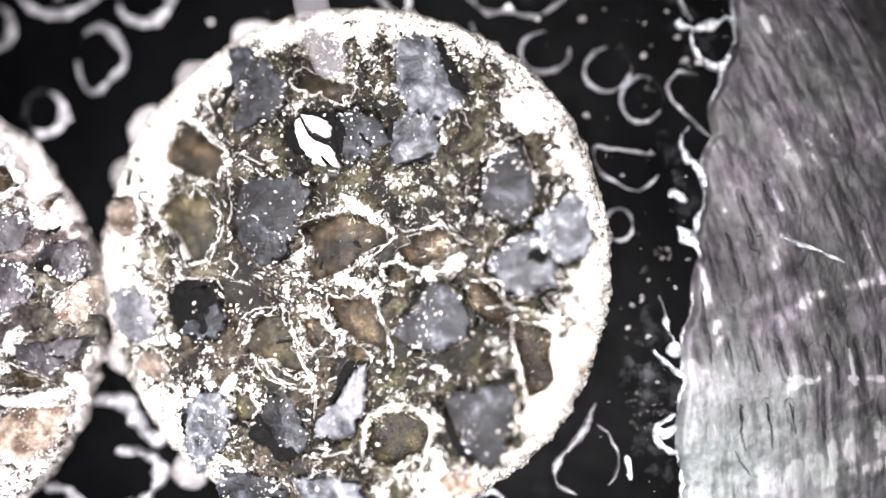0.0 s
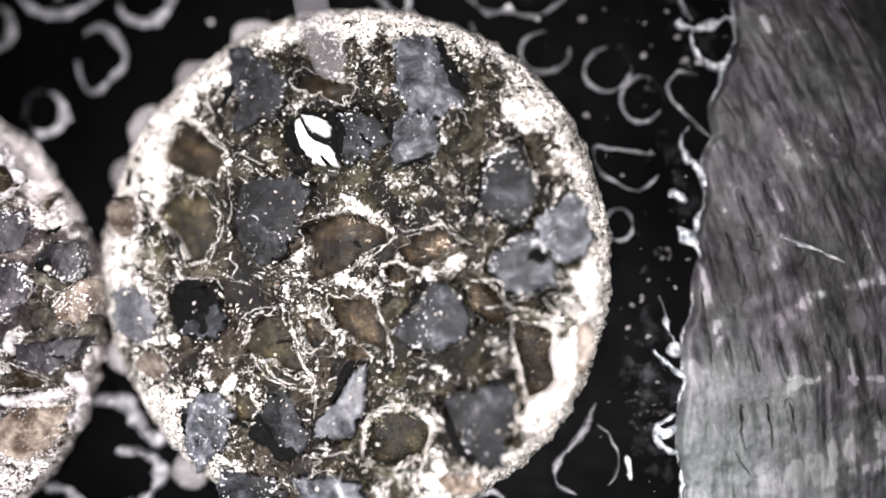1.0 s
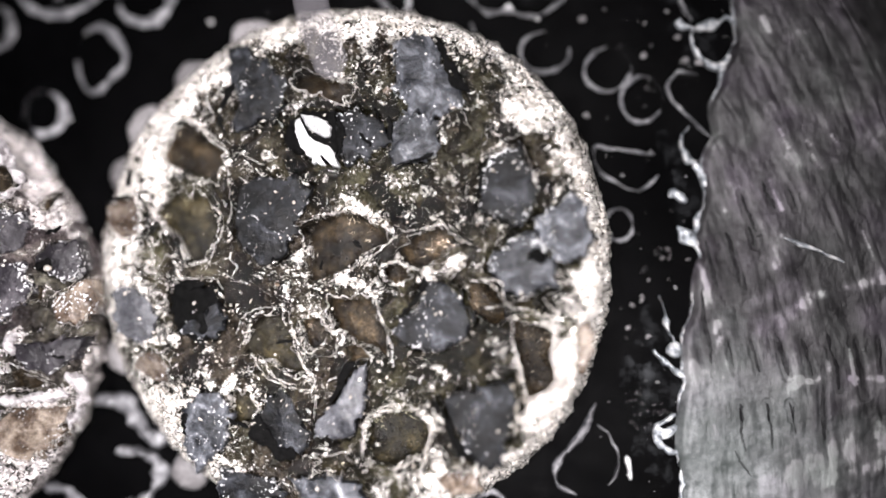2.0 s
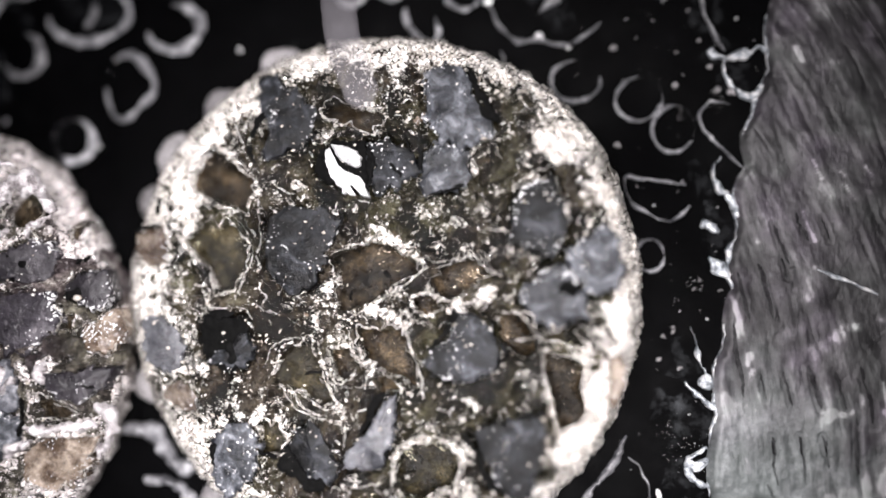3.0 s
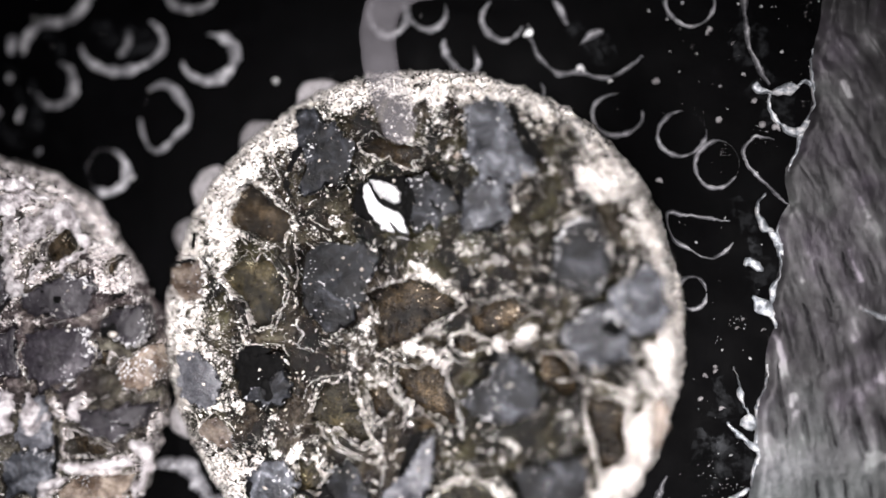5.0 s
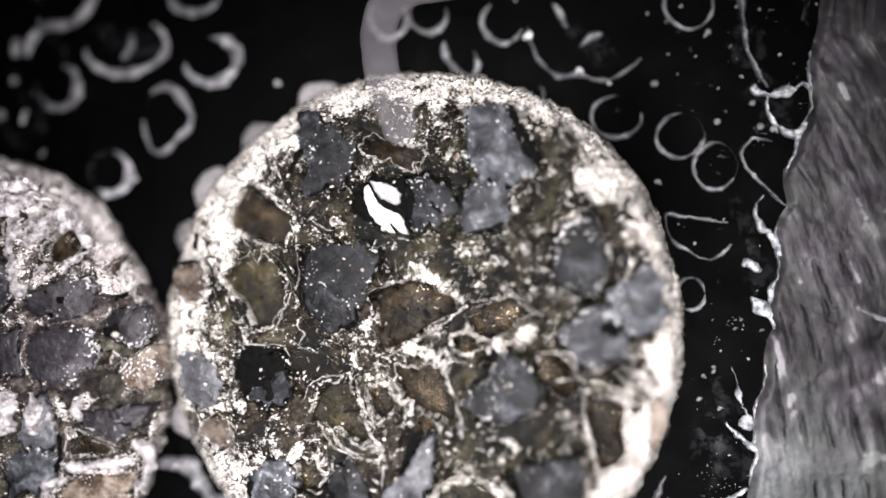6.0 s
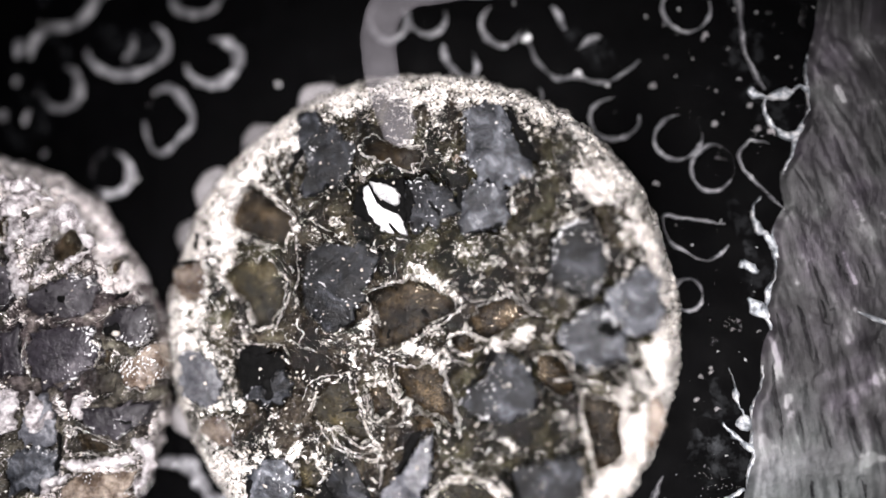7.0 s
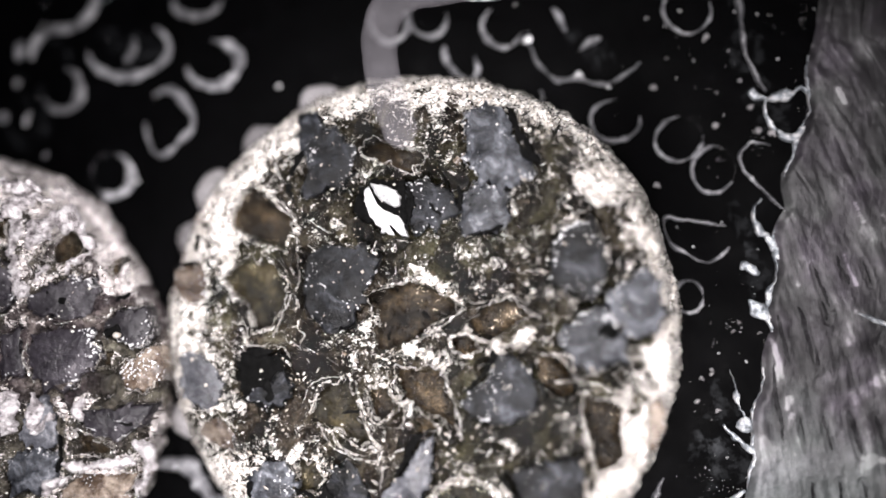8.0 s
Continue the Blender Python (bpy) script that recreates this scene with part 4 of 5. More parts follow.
FLECKS.append((5.75, -0.68, 0.03))
FLECKS.append((6.70, 0.08, 0.05))
FLECKS.append((5.75, -0.76, 0.05))
FLECKS.append((4.66, 3.06, 0.05))
FLECKS.append((4.60, 5.07, 0.06))
FLECKS.append((6.55, 4.68, 0.05))
FLECKS.append((5.88, 4.97, 0.04))
FLECKS.append((6.53, 4.67, 0.05))
RIDGES = []
RIDGES.append((0.155, [(-5.97, 4.97), (-5.57, 5.09), (-5.21, 4.72), (-5.11, 4.35), (-5.29, 4.05), (-5.80, 3.70), (-6.05, 4.05), (-6.16, 4.38)]))
RIDGES.append((0.179, [(-8.77, 5.77), (-8.48, 6.35), (-7.69, 6.54), (-7.35, 6.96), (-7.28, 7.45)]))
RIDGES.append((0.095, [(1.99, 6.10), (2.11, 5.81), (2.28, 5.52), (2.62, 5.25), (3.02, 5.28), (3.53, 5.17), (3.87, 5.28), (4.32, 5.61)]))
RIDGES.append((0.077, [(6.04, 2.24), (5.43, 2.32), (4.82, 2.40), (4.93, 1.92), (5.32, 1.64), (5.71, 1.50), (5.98, 1.65), (6.11, 1.82)]))
RIDGES.append((0.06, [(6.93, 3.91), (6.59, 3.97), (6.36, 3.77), (6.35, 3.50), (6.52, 3.23), (6.80, 2.95), (7.06, 2.68), (7.20, 2.54)]))
RIDGES.append((0.107, [(0.27, 6.00), (0.30, 5.65), (0.56, 5.36), (0.85, 5.30), (0.96, 5.53), (0.88, 5.82)]))
RIDGES.append((0.131, [(2.50, 6.79), (2.67, 6.56), (2.79, 6.27)]))
RIDGES.append((0.131, [(3.02, 5.86), (3.25, 6.03), (3.53, 6.15)]))
RIDGES.append((0.060, [(2.23, 5.06), (2.31, 4.88), (2.26, 4.71)]))
RIDGES.append((0.13, [(6.31, 7.12), (6.34, 6.53), (6.42, 5.95), (6.52, 5.57), (6.69, 5.27), (6.86, 5.01)]))
RIDGES.append((0.190, [(-6.66, 5.73), (-6.47, 5.93), (-6.43, 6.23)]))
RIDGES.append((0.119, [(4.80, -2.85), (4.56, -3.36), (4.16, -3.82), (3.99, -4.16), (4.04, -4.50), (4.40, -4.67)]))
RIDGES.append((0.071, [(4.83, -3.27), (5.07, -3.49), (5.21, -3.87), (5.18, -4.26), (5.04, -4.51)]))
RIDGES.append((0.333, [(-5.65, -2.82), (-5.05, -2.84), (-4.74, -3.19), (-4.47, -3.56), (-4.02, -3.65)]))
RIDGES.append((0.309, [(-5.15, -3.89), (-4.61, -3.89), (-4.25, -4.23), (-4.34, -4.64), (-4.66, -4.93)]))
RIDGES.append((0.238, [(-6.71, -4.58), (-6.16, -4.72), (-5.79, -5.06)]))
RIDGES.append((0.214, [(-5.14, -4.94), (-4.59, -5.05), (-3.99, -5.33)]))
RIDGES.append((0.143, [(-8.97, 6.19), (-9.05, 5.77)]))
RIDGES.append((0.143, [(-9.01, 5.35), (-9.03, 5.17)]))
RIDGES.append((0.083, [(-8.68, 4.62), (-8.83, 4.32)]))
RIDGES.append((0.083, [(-8.28, 3.75), (-8.40, 3.61)]))
RIDGES.append((0.143, [(-9.33, 4.63), (-9.29, 4.39)]))
RIDGES.append((0.119, [(2.32, -4.80), (2.67, -4.65), (3.01, -4.85)]))
BURRS = []
BURRS.append((0.169, [(6.53, 5.02), (6.69, 4.85), (6.97, 4.85), (7.25, 4.91), (7.40, 4.96)]))
BURRS.append((0.091, [(6.79, 4.83), (6.82, 4.54), (6.87, 4.33), (7.04, 4.17)]))
BURRS.append((0.104, [(7.05, 4.18), (7.27, 4.03), (7.44, 4.08), (7.61, 4.26)]))
BURRS.append((0.065, [(7.39, 4.96), (7.56, 5.07), (7.69, 4.95)]))
BURRS.append((0.078, [(6.72, 2.80), (6.55, 2.57), (6.57, 2.33), (6.76, 2.10), (6.96, 1.92)]))
BURRS.append((0.13, [(6.79, 2.03), (6.95, 1.86), (7.04, 1.57)]))
BURRS.append((0.143, [(6.30, 1.38), (6.42, 1.49), (6.55, 1.35), (6.68, 1.29)]))
BURRS.append((0.26, [(6.46, 0.74), (6.63, 0.60), (6.80, 0.42), (6.91, 0.16)]))
BURRS.append((0.143, [(6.10, -0.65), (6.15, -0.94), (6.21, -1.22), (6.29, -1.50), (6.42, -1.72)]))
BURRS.append((0.117, [(5.97, -1.74), (6.13, -1.93), (6.33, -2.16), (6.58, -2.33)]))
BURRS.append((0.195, [(6.27, -1.66), (6.40, -1.78), (6.48, -1.87)]))
BURRS.append((0.091, [(6.40, -3.07), (6.15, -3.21), (5.96, -3.33), (6.03, -3.58), (6.22, -3.75), (6.42, -3.83)]))
BURRS.append((0.117, [(6.00, -3.32), (6.21, -3.42), (6.36, -3.24)]))
BURRS.append((0.065, [(7.86, 5.65), (8.12, 5.90), (8.45, 6.28)]))
BURRS.append((0.078, [(7.86, 5.65), (8.00, 5.48)]))
SMEARS = []
SMEARS.append((0.536, [(6.28, 7.05), (6.34, 6.25), (6.61, 5.45), (6.99, 5.04)]))
SMEARS.append((0.714, [(6.44, 4.99), (6.99, 4.48), (7.32, 4.08)]))
SMEARS.append((0.595, [(5.76, -0.87), (5.98, -1.64), (5.76, -2.42)]))
SMEARS.append((0.714, [(5.43, -1.88), (5.76, -2.53), (5.65, -3.20)]))
SMEARS.append((0.476, [(6.18, 2.75), (6.40, 2.17), (6.68, 1.58)]))
SMEARS.append((0.714, [(5.53, -3.36), (5.98, -3.81), (6.20, -4.49)]))
SMEARS.append((0.476, [(6.43, 1.93), (6.59, 1.26), (6.43, 0.59)]))
SMEARS.append((0.595, [(2.85, 6.28), (3.42, 5.81), (3.65, 5.46)]))
SMEARS.append((0.536, [(-7.21, 6.37), (-6.46, 6.00), (-6.33, 5.64)]))
SMEARS.append((0.595, [(5.44, -1.99), (6.00, -2.33), (6.33, -2.90)]))
SMEARS.append((0.309, [(-9.19, 5.56), (-8.85, 5.00), (-8.77, 4.39)]))
SMEARS.append((0.262, [(-8.60, 5.19), (-8.40, 4.69), (-8.56, 3.96)]))
SMEARS.append((0.286, [(-9.28, 4.57), (-9.07, 4.08), (-8.68, 3.81)]))
SMEARS.append((0.262, [(-8.39, 6.30), (-8.00, 6.05), (-7.86, 5.67)]))
SMEARS.append((0.357, [(-6.50, 6.28), (-6.12, 5.97), (-5.63, 6.15)]))
SCORES = []
SCORES.append((0.09, [(7.61, -2.89), (7.67, -3.43), (7.75, -3.76)]))
SCORES.append((0.08, [(8.16, -2.81), (8.23, -3.31), (8.24, -3.70)]))
SCORES.append((0.06, [(8.68, -2.86), (8.71, -3.42)]))
SCORES.append((0.1, [(7.87, -1.52), (8.03, -2.19)]))
SCORES.append((0.12, [(8.34, -1.41), (8.48, -1.86), (8.60, -2.25)]))
SCORES.append((0.12, [(8.87, -1.52), (8.99, -1.97), (9.08, -2.25)]))
SCORES.append((0.12, [(9.37, -1.41), (9.52, -1.97), (9.60, -2.52)]))
SCORES.append((0.12, [(9.88, -1.52), (9.98, -1.97), (10.08, -2.63)]))
SCORES.append((0.1, [(9.27, -2.41), (9.27, -3.53)]))
SCORES.append((0.07, [(7.43, -1.52), (7.49, -2.08)]))
SCORES.append((0.06, [(10.36, -1.52), (10.42, -2.19)]))
SCORES.append((0.07, [(7.50, -3.76), (7.83, -4.26)]))
SCORES.append((0.12, [(7.41, 0.62), (7.55, 0.18), (7.70, -0.49)]))
SCORES.append((0.09, [(7.00, 0.45), (7.11, -0.05), (7.21, -0.50)]))
SCORES.append((0.08, [(7.88, 0.74), (7.98, 0.35)]))
SCORES.append((0.12, [(6.92, -0.50), (6.96, -1.06), (7.09, -2.06)]))
SCORES.append((0.1, [(7.72, 1.41), (7.83, 1.08), (8.04, 0.63)]))
SCORES.append((0.08, [(8.16, 1.64), (8.37, 1.08)]))
SCORES.append((0.09, [(8.65, 1.53), (8.81, 1.09)]))
SCORES.append((0.1, [(7.63, -2.82), (7.70, -3.17)]))
SCORES.append((0.1, [(8.17, -2.80), (8.21, -3.15)]))
SCORES.append((0.08, [(8.60, -2.79), (8.65, -3.12)]))
# darker bands across the plate
DARK_BANDS = []
DARK_BANDS.append((0.2, [(8.72, -3.81), (9.22, -3.53), (9.72, -3.08), (10.54, -2.94)]))
DARK_BANDS.append((0.12, [(7.49, -4.34), (8.38, -4.03), (8.72, -3.81)]))
DARK_BANDS.append((0.2, [(8.27, -0.90), (8.67, -0.73), (8.95, -0.56)]))
DARK_BANDS.append((0.25, [(9.38, -0.93), (9.99, -0.73), (10.60, -0.45)]))
DARK_BANDS.append((0.15, [(7.66, -1.07), (8.11, -0.96)]))
DARK_BANDS.append((0.18, [(6.56, -3.49), (6.95, -3.66), (7.11, -4.10)]))
DARK_BANDS.append((0.15, [(9.90, 5.09), (10.56, 4.62), (10.99, 4.26)]))
DARK_BANDS.append((0.2, [(7.54, -0.66), (8.03, -0.48), (8.58, -0.20), (9.01, -0.11)]))
DARK_BANDS.append((0.16, [(8.13, -0.98), (8.57, -0.79), (8.92, -0.56)]))
# pale bands and highlights, painted as a lighter tone of the plate
BRIGHT_MARKS = []
BRIGHT_MARKS.append((0.14, [(8.86, -0.84), (9.02, -0.64)]))
BRIGHT_MARKS.append((0.16, [(9.17, -0.64), (9.55, -0.56), (10.00, -0.45), (10.60, -0.34)]))
BRIGHT_MARKS.append((0.5, [(7.49, -4.71), (8.04, -4.51), (8.60, -4.22), (9.26, -3.95), (9.70, -3.75), (10.53, -3.30)]))
BRIGHT_MARKS.append((0.2, [(9.14, -4.33), (10.52, -3.96)]))
BRIGHT_MARKS.append((0.1, [(6.66, -2.09), (6.97, -2.20), (7.33, -2.29)]))
BRIGHT_MARKS.append((0.12, [(8.58, -2.53), (8.85, -2.36), (9.19, -2.33)]))
BRIGHT_MARKS.append((0.1, [(9.79, -2.30), (10.39, -2.32)]))
BRIGHT_MARKS.append((0.08, [(9.39, -1.97), (9.46, -2.52)]))
BRIGHT_MARKS.append((0.08, [(9.80, -1.74), (9.90, -2.41)]))
BRIGHT_MARKS.append((0.12, [(7.57, 0.18), (7.73, -0.05)]))
BRIGHT_MARKS.append((0.12, [(8.18, 0.12), (8.34, -0.11)]))
BRIGHT_MARKS.append((0.08, [(9.06, 2.47), (9.13, 2.39)]))
BRIGHT_MARKS.append((0.1, [(9.11, 2.22), (9.33, 1.93)]))
BRIGHT_MARKS.append((0.1, [(9.57, 2.56), (9.84, 2.27)]))
BRIGHT_MARKS.append((0.1, [(8.21, 5.01), (8.34, 4.71)]))
BRIGHT_MARKS.append((0.08, [(6.89, -0.05), (6.98, -0.39)]))
BRIGHT_MARKS.append((0.1, [(7.09, -1.97), (7.26, -1.52)]))
BRIGHT_MARKS.append((0.1, [(7.09, -3.26), (7.17, -3.49)]))
BRIGHT_MARKS.append((0.07, [(8.51, 2.69), (8.67, 2.34)]))
BRIGHT_MARKS.append((0.08, [(10.13, 0.62), (10.28, 0.05)]))
BRIGHT_MARKS.append((0.08, [(8.32, 1.66), (8.53, 1.08)]))
BRIGHT_MARKS.append((0.14, [(6.96, -0.05), (6.98, -0.50), (6.98, -0.89)]))
BRIGHT_MARKS.append((0.12, [(7.15, -1.39), (7.22, -1.22)]))
BRIGHT_MARKS.append((0.14, [(7.66, 0.35), (7.80, 0.07)]))
BRIGHT_MARKS.append((0.1, [(7.37, 1.41), (7.41, 1.07)]))
BRIGHT_MARKS.append((0.1, [(8.53, 0.55), (8.85, 0.40)]))
BRIGHT_MARKS.append((0.2, [(8.90, -0.58), (9.00, -0.80)]))
BRIGHT_MARKS.append((0.12, [(8.64, -2.35), (8.87, -2.32)]))
BRIGHT_MARKS.append((0.3, [(6.71, -2.18), (7.04, -2.28), (7.26, -2.05)]))
PLATE_EDGE = [(7.94, 7.54), (7.92, 6.84), (7.88, 6.49), (7.82, 6.14), (7.71, 5.80), (7.65, 5.45), (7.64, 5.10), (7.67, 4.98), (7.65, 4.69), (7.63, 4.46), (7.54, 4.17), (7.42, 3.94), (7.39, 3.70), (7.28, 3.53), (7.16, 3.30), (7.13, 3.01), (7.20, 2.60), (7.06, 2.35), (6.94, 2.08), (6.96, 1.85), (7.01, 1.56), (6.99, 1.27), (6.89, 0.99), (6.83, 0.70), (6.84, 0.41), (6.89, 0.13), (6.77, -0.16), (6.70, -0.50), (6.70, -0.90), (6.65, -1.18), (6.53, -1.41), (6.49, -1.66), (6.51, -1.98), (6.50, -2.21), (6.56, -2.38), (6.48, -2.66), (6.42, -3.00), (6.38, -3.34), (6.37, -3.79), (6.45, -4.12), (6.48, -4.46), (6.45, -4.70), (6.37, -5.02)]

# ---- pellets ----
# the VOID kind is a solid black top that paints a recess's dark
GRAINS = {"dark": ("dark_grain", DARK, 0.02, "dark grey stony grain"), "pale": ("grey_grain", PALE, 0.04, "pale grey shiny grain"),
          "milk": ("grey_grain", LILAC, 0.04, "pale lilac-grey shiny grain"),
          "amber": ("brown_grain", AMBER, -0.38, "brown glassy grain"), "olive": ("olive_grain", OLIVE, -0.36, "olive glassy grain"),
          "hazy": ("dark_grain", HAZY, 0.02, "hazy purplish grey grain"), "tan": ("tan_grain", TAN, -0.1, "tan translucent grain"), "hollow": ("hollow", VOID, -0.02, "black top painting the dark of a hollow"),
          "flake": ("white_flake", SHARD, 0.12, "bright white metallic flake")}


def chips(grains, radius, rng):
    """Small broken chips that fill the spaces between the large grains."""
    def whole(o):
        q = rough_outline(o, 0.1, 0.0, 0)[0]
        return q.mean(0), float(np.max(np.hypot(*(q - q.mean(0)).T))), q
    solid = [whole(o) for _, o in grains]
    taken = np.concatenate([q for _, _, q in solid])
    made = []
    for _ in range(1500):
        a, r = rng.uniform(0, 2 * math.pi), radius * 0.84 * math.sqrt(rng.random())
        at = np.array((r * math.cos(a), r * math.sin(a)))
        if any(np.hypot(*(m - at)) < reach and inside(at[0:1], at[1:2], q.tolist())[0] for m, reach, q in solid):
            continue
        room = float(np.min(np.hypot(*(taken - at).T))) * 1.05
        size = min(room, rng.uniform(0.25, 0.75))
        if size < 0.17:
            continue
        sides, turn, thin, lean = rng.randint(3, 5), rng.uniform(0, 6.3), rng.uniform(0.5, 0.95), rng.uniform(0, 3.1)
        shape = []
        for k in range(sides):
            b = turn + 2 * math.pi * (k + rng.uniform(-0.28, 0.28)) / sides
            u, v = size * math.cos(b) * rng.uniform(0.75, 1), size * thin * math.sin(b) * rng.uniform(0.75, 1)
            shape.append((at[0] + u * math.cos(lean) - v * math.sin(lean), at[1] + u * math.sin(lean) + v * math.cos(lean)))
        kind = rng.choices(("amber", "olive", "tan", "dark"), (0.45, 0.32 if at[1] < 0 else 0.12, 0.14, 0.09))[0]
        made.append((kind, shape))
        solid.append(whole(shape))
        taken = np.concatenate([taken, solid[-1][2]])
        if len(made) > 55:
            break
    return made


def stamped(size, spots):
    """A square field over a pellet, 0.02 mm to the cell, raised to each spot's strength within its radius: spots of x, y, radius, strength."""
    cells = int(2 * size / 0.02)
    made = np.zeros((cells, cells))
    for x, y, radius, strength in spots:
        i, j, k = int((x + size) / 0.02), int((y + size) / 0.02), int(radius / 0.02) + 2
        if not (k <= i < cells - k and k <= j < cells - k):
            continue
        gx, gy = np.meshgrid((np.arange(i - k, i + k + 1) + 0.5) * 0.02 - size - x, (np.arange(j - k, j + k + 1) + 0.5) * 0.02 - size - y, indexing="ij")
        near = strength * np.clip(1.25 * (1 - np.hypot(gx, gy) / radius), 0, 1)
        made[i - k:i + k + 1, j - k:j + k + 1] = np.maximum(made[i - k:i + k + 1, j - k:j + k + 1], near)

    def at(x, y):
        i = np.clip(((x + size) / 0.02).astype(int), 0, cells - 1)
        j = np.clip(((y + size) / 0.02).astype(int), 0, cells - 1)
        return made[i, j]
    return at


def pellet(centre, radius, top, slope, rim_width, grains, gap_shades, seams, crust_lines, seed, label, matrix_mat, amount, frost, bare, bulge, turns, fall=0.0):
    grains = list(grains)
    large = len(grains)
    grains += chips(grains, radius, random.Random(seed + 60))
    thing = tagged(new("pellet"), label, "pellet", "cut pellets on the sheet")
    thing.location = Vector((*centre, 0)) * MM
    inner, outer = 235, 50
    theta = np.linspace(0, 2 * math.pi, turns, endpoint=False)
    wave = fractal(np.cos(theta) * 5, np.sin(theta) * 5, 1.6, 6, seed, 0.55)
    edge = radius * (1 + 0.018 * wave) + bulge(theta)
    band = rim_width(theta)
    join = edge - band

    # where the white crust lies
    spots = []
    for n, (kind, outline) in enumerate(grains):
        glassy = kind in ("amber", "olive", "tan")
        border = rough_outline(outline, 0.04, 0.17, seed * 100 + n)[0]
        patchy = fractal(border[:, 0], border[:, 1], 0.5, 3, seed + 12)
        middle = border.mean(0)
        spots += [(*(middle + (q - middle) * 1.03), 0.042, (0.7 if glassy else 0.22) * (1 if n < large else 0.5) * (1 + 2.4 * v)) for q, v in zip(border, patchy)]
    for width, points in seams:
        spots += [(*q, 0.02 + 0.6 * width, 0.32) for q in smooth_path(points, 0.04)]
    near = stamped(radius + 0.6, spots)
    # moats round solid grains: face lowered, white crust thinned to darken the gap
    moats = []
    for n, (kind, outline) in enumerate(grains[:large]):
        if kind in ("dark", "pale", "milk", "hazy", "hollow"):
            border, middle = rough_outline(outline, 0.04, 0.17, seed * 100 + n)
            gaps = fractal(border[:, 0], border[:, 1], 0.7, 3, seed + 15)
            moats += [(*(middle + (q - middle) * 1.05), 0.04 + 0.08 * v, 1.0) for q, v in zip(border, gaps) if v > 0.0]
    moat = stamped(radius + 0.6, moats)
    thick = stamped(radius + 0.6, [(*q, width * 1.05, 0.8 if width > 0.125 else 0.42) for width, points in crust_lines for q in smooth_path(points, 0.05)])

    def bald(x, y):
        """Less than 1 where the rim carries less white."""
        turn = np.degrees(np.arctan2(y, x))
        left_over = 1.0
        for middle, spread, loss in bare:
            left_over = left_over * (1 - loss * np.exp(-(((turn - middle + 180) % 360 - 180) / spread) ** 2))
        return left_over

    def crust(x, y, r, e, w):
        # the veil's white paints bright sparkle as well as crust
        veil = frost - 0.1 * (1 - (r / e) ** 2) + 0.6 * fractal(x, y, 1.3, 4, seed + 21) + 0.7 * fractal(x, y, 0.28, 4, seed + 22, 0.7)
        ragged = fractal(x, y, 0.5, 5, seed + 23, 0.65)
        rim = np.clip(1.25 - (e - r) / w + 1.1 * ragged, 0, 1) + 0.4 * np.clip(1 - (e - r) / (2.6 * w), 0, 1)
        return np.clip(veil * bald(x, y) + near(x, y) - 0.6 * moat(x, y) + 1.0 * np.clip(thick(x, y) + (2.0 * ragged + 1.6 * fractal(x, y, 0.17, 3, seed + 27, 0.7)) * (thick(x, y) > 0), 0, 1) + rim * bald(x, y) * (1.1 + 0.6 * fractal(x, y, 0.9, 3, seed + 24)), 0, 1.15)

    def level(x, y, r, e):
        """The height of the pellet's face: flat, pitted, rounded off at the edge."""
        z = top + 0.1 * fractal(x, y, 1.5, 3, seed) + 0.12 * fractal(x, y, 0.22, 5, seed + 3, 0.7)
        flank = fall * np.exp(-((np.degrees(np.arctan2(y, x)) - 48) / 26) ** 2)
        wide = 0.55 + 0.75 * flank
        off = np.clip((r - (e - wide)) / wide, 0, 1)
        return z - (0.42 + 0.45 * flank) * off ** 2.0

    def plain(x, y):
        return level(x, y, np.hypot(x, y), radius)

    def face(r):
        x, y = r * np.cos(theta)[:, None], r * np.sin(theta)[:, None]
        z = level(x, y, r, edge[:, None]) + 0.05 * np.clip(near(x, y), 0, 1) + 0.06 * thick(x, y) - 0.2 * moat(x, y)
        for kind, outline in grains[:large]:
            q = np.array(outline)
            q = q.mean(0) + (q - q.mean(0)) * 0.94
            box = (x > q[:, 0].min()) & (x < q[:, 0].max()) & (y > q[:, 1].min()) & (y < q[:, 1].max())
            z[box] -= (0.62 if kind in ("amber", "olive") else 0.42) * inside(x[box], y[box], q.tolist())
        return x, y, z

    def grid(name, x, y, z, frosting, tag):
        rows = x.shape[1]
        a = np.arange(turns)[:, None] * rows + np.arange(rows - 1)[None]
        b = np.roll(np.arange(turns), -1)[:, None] * rows + np.arange(rows - 1)[None]
        faces = np.stack([a, a + 1, b + 1, b], -1).reshape(-1, 4)
        ob = part(name, np.stack([x, y, z], -1).reshape(-1, 3), faces, matrix_mat, thing, tag)
        ob.data.attributes.new("crust", "FLOAT", "POINT").data.foreach_set("value", frosting.ravel().astype(np.float32))
        return ob

    s = join[:, None] * np.linspace(0.004, 1, inner)[None] ** 0.75
    x, y, z = face(s)
    grid("matrix", x, y, z, crust(x, y, s, edge[:, None], band[:, None]), "glittering brown and silver matrix" if seed == 1 else "pale pinkish crystalline matrix")
    s = join[:, None] + band[:, None] * np.linspace(0, 1, outer)[None]
    x, y, z = face(s)
    white = crust(x, y, s, edge[:, None], band[:, None])
    # the side goes down to the sheet
    down = np.linspace(0, 1, 14)[1:]
    lumps = fractal(theta[:, None] * 5, down[None] * 0.8, 0.2, 4, seed)
    out = edge[:, None] + 0.06 * np.sin(down * math.pi)[None] + 0.12 * lumps
    zs = z[:, -1:] * (1 - down)[None] - 0.02
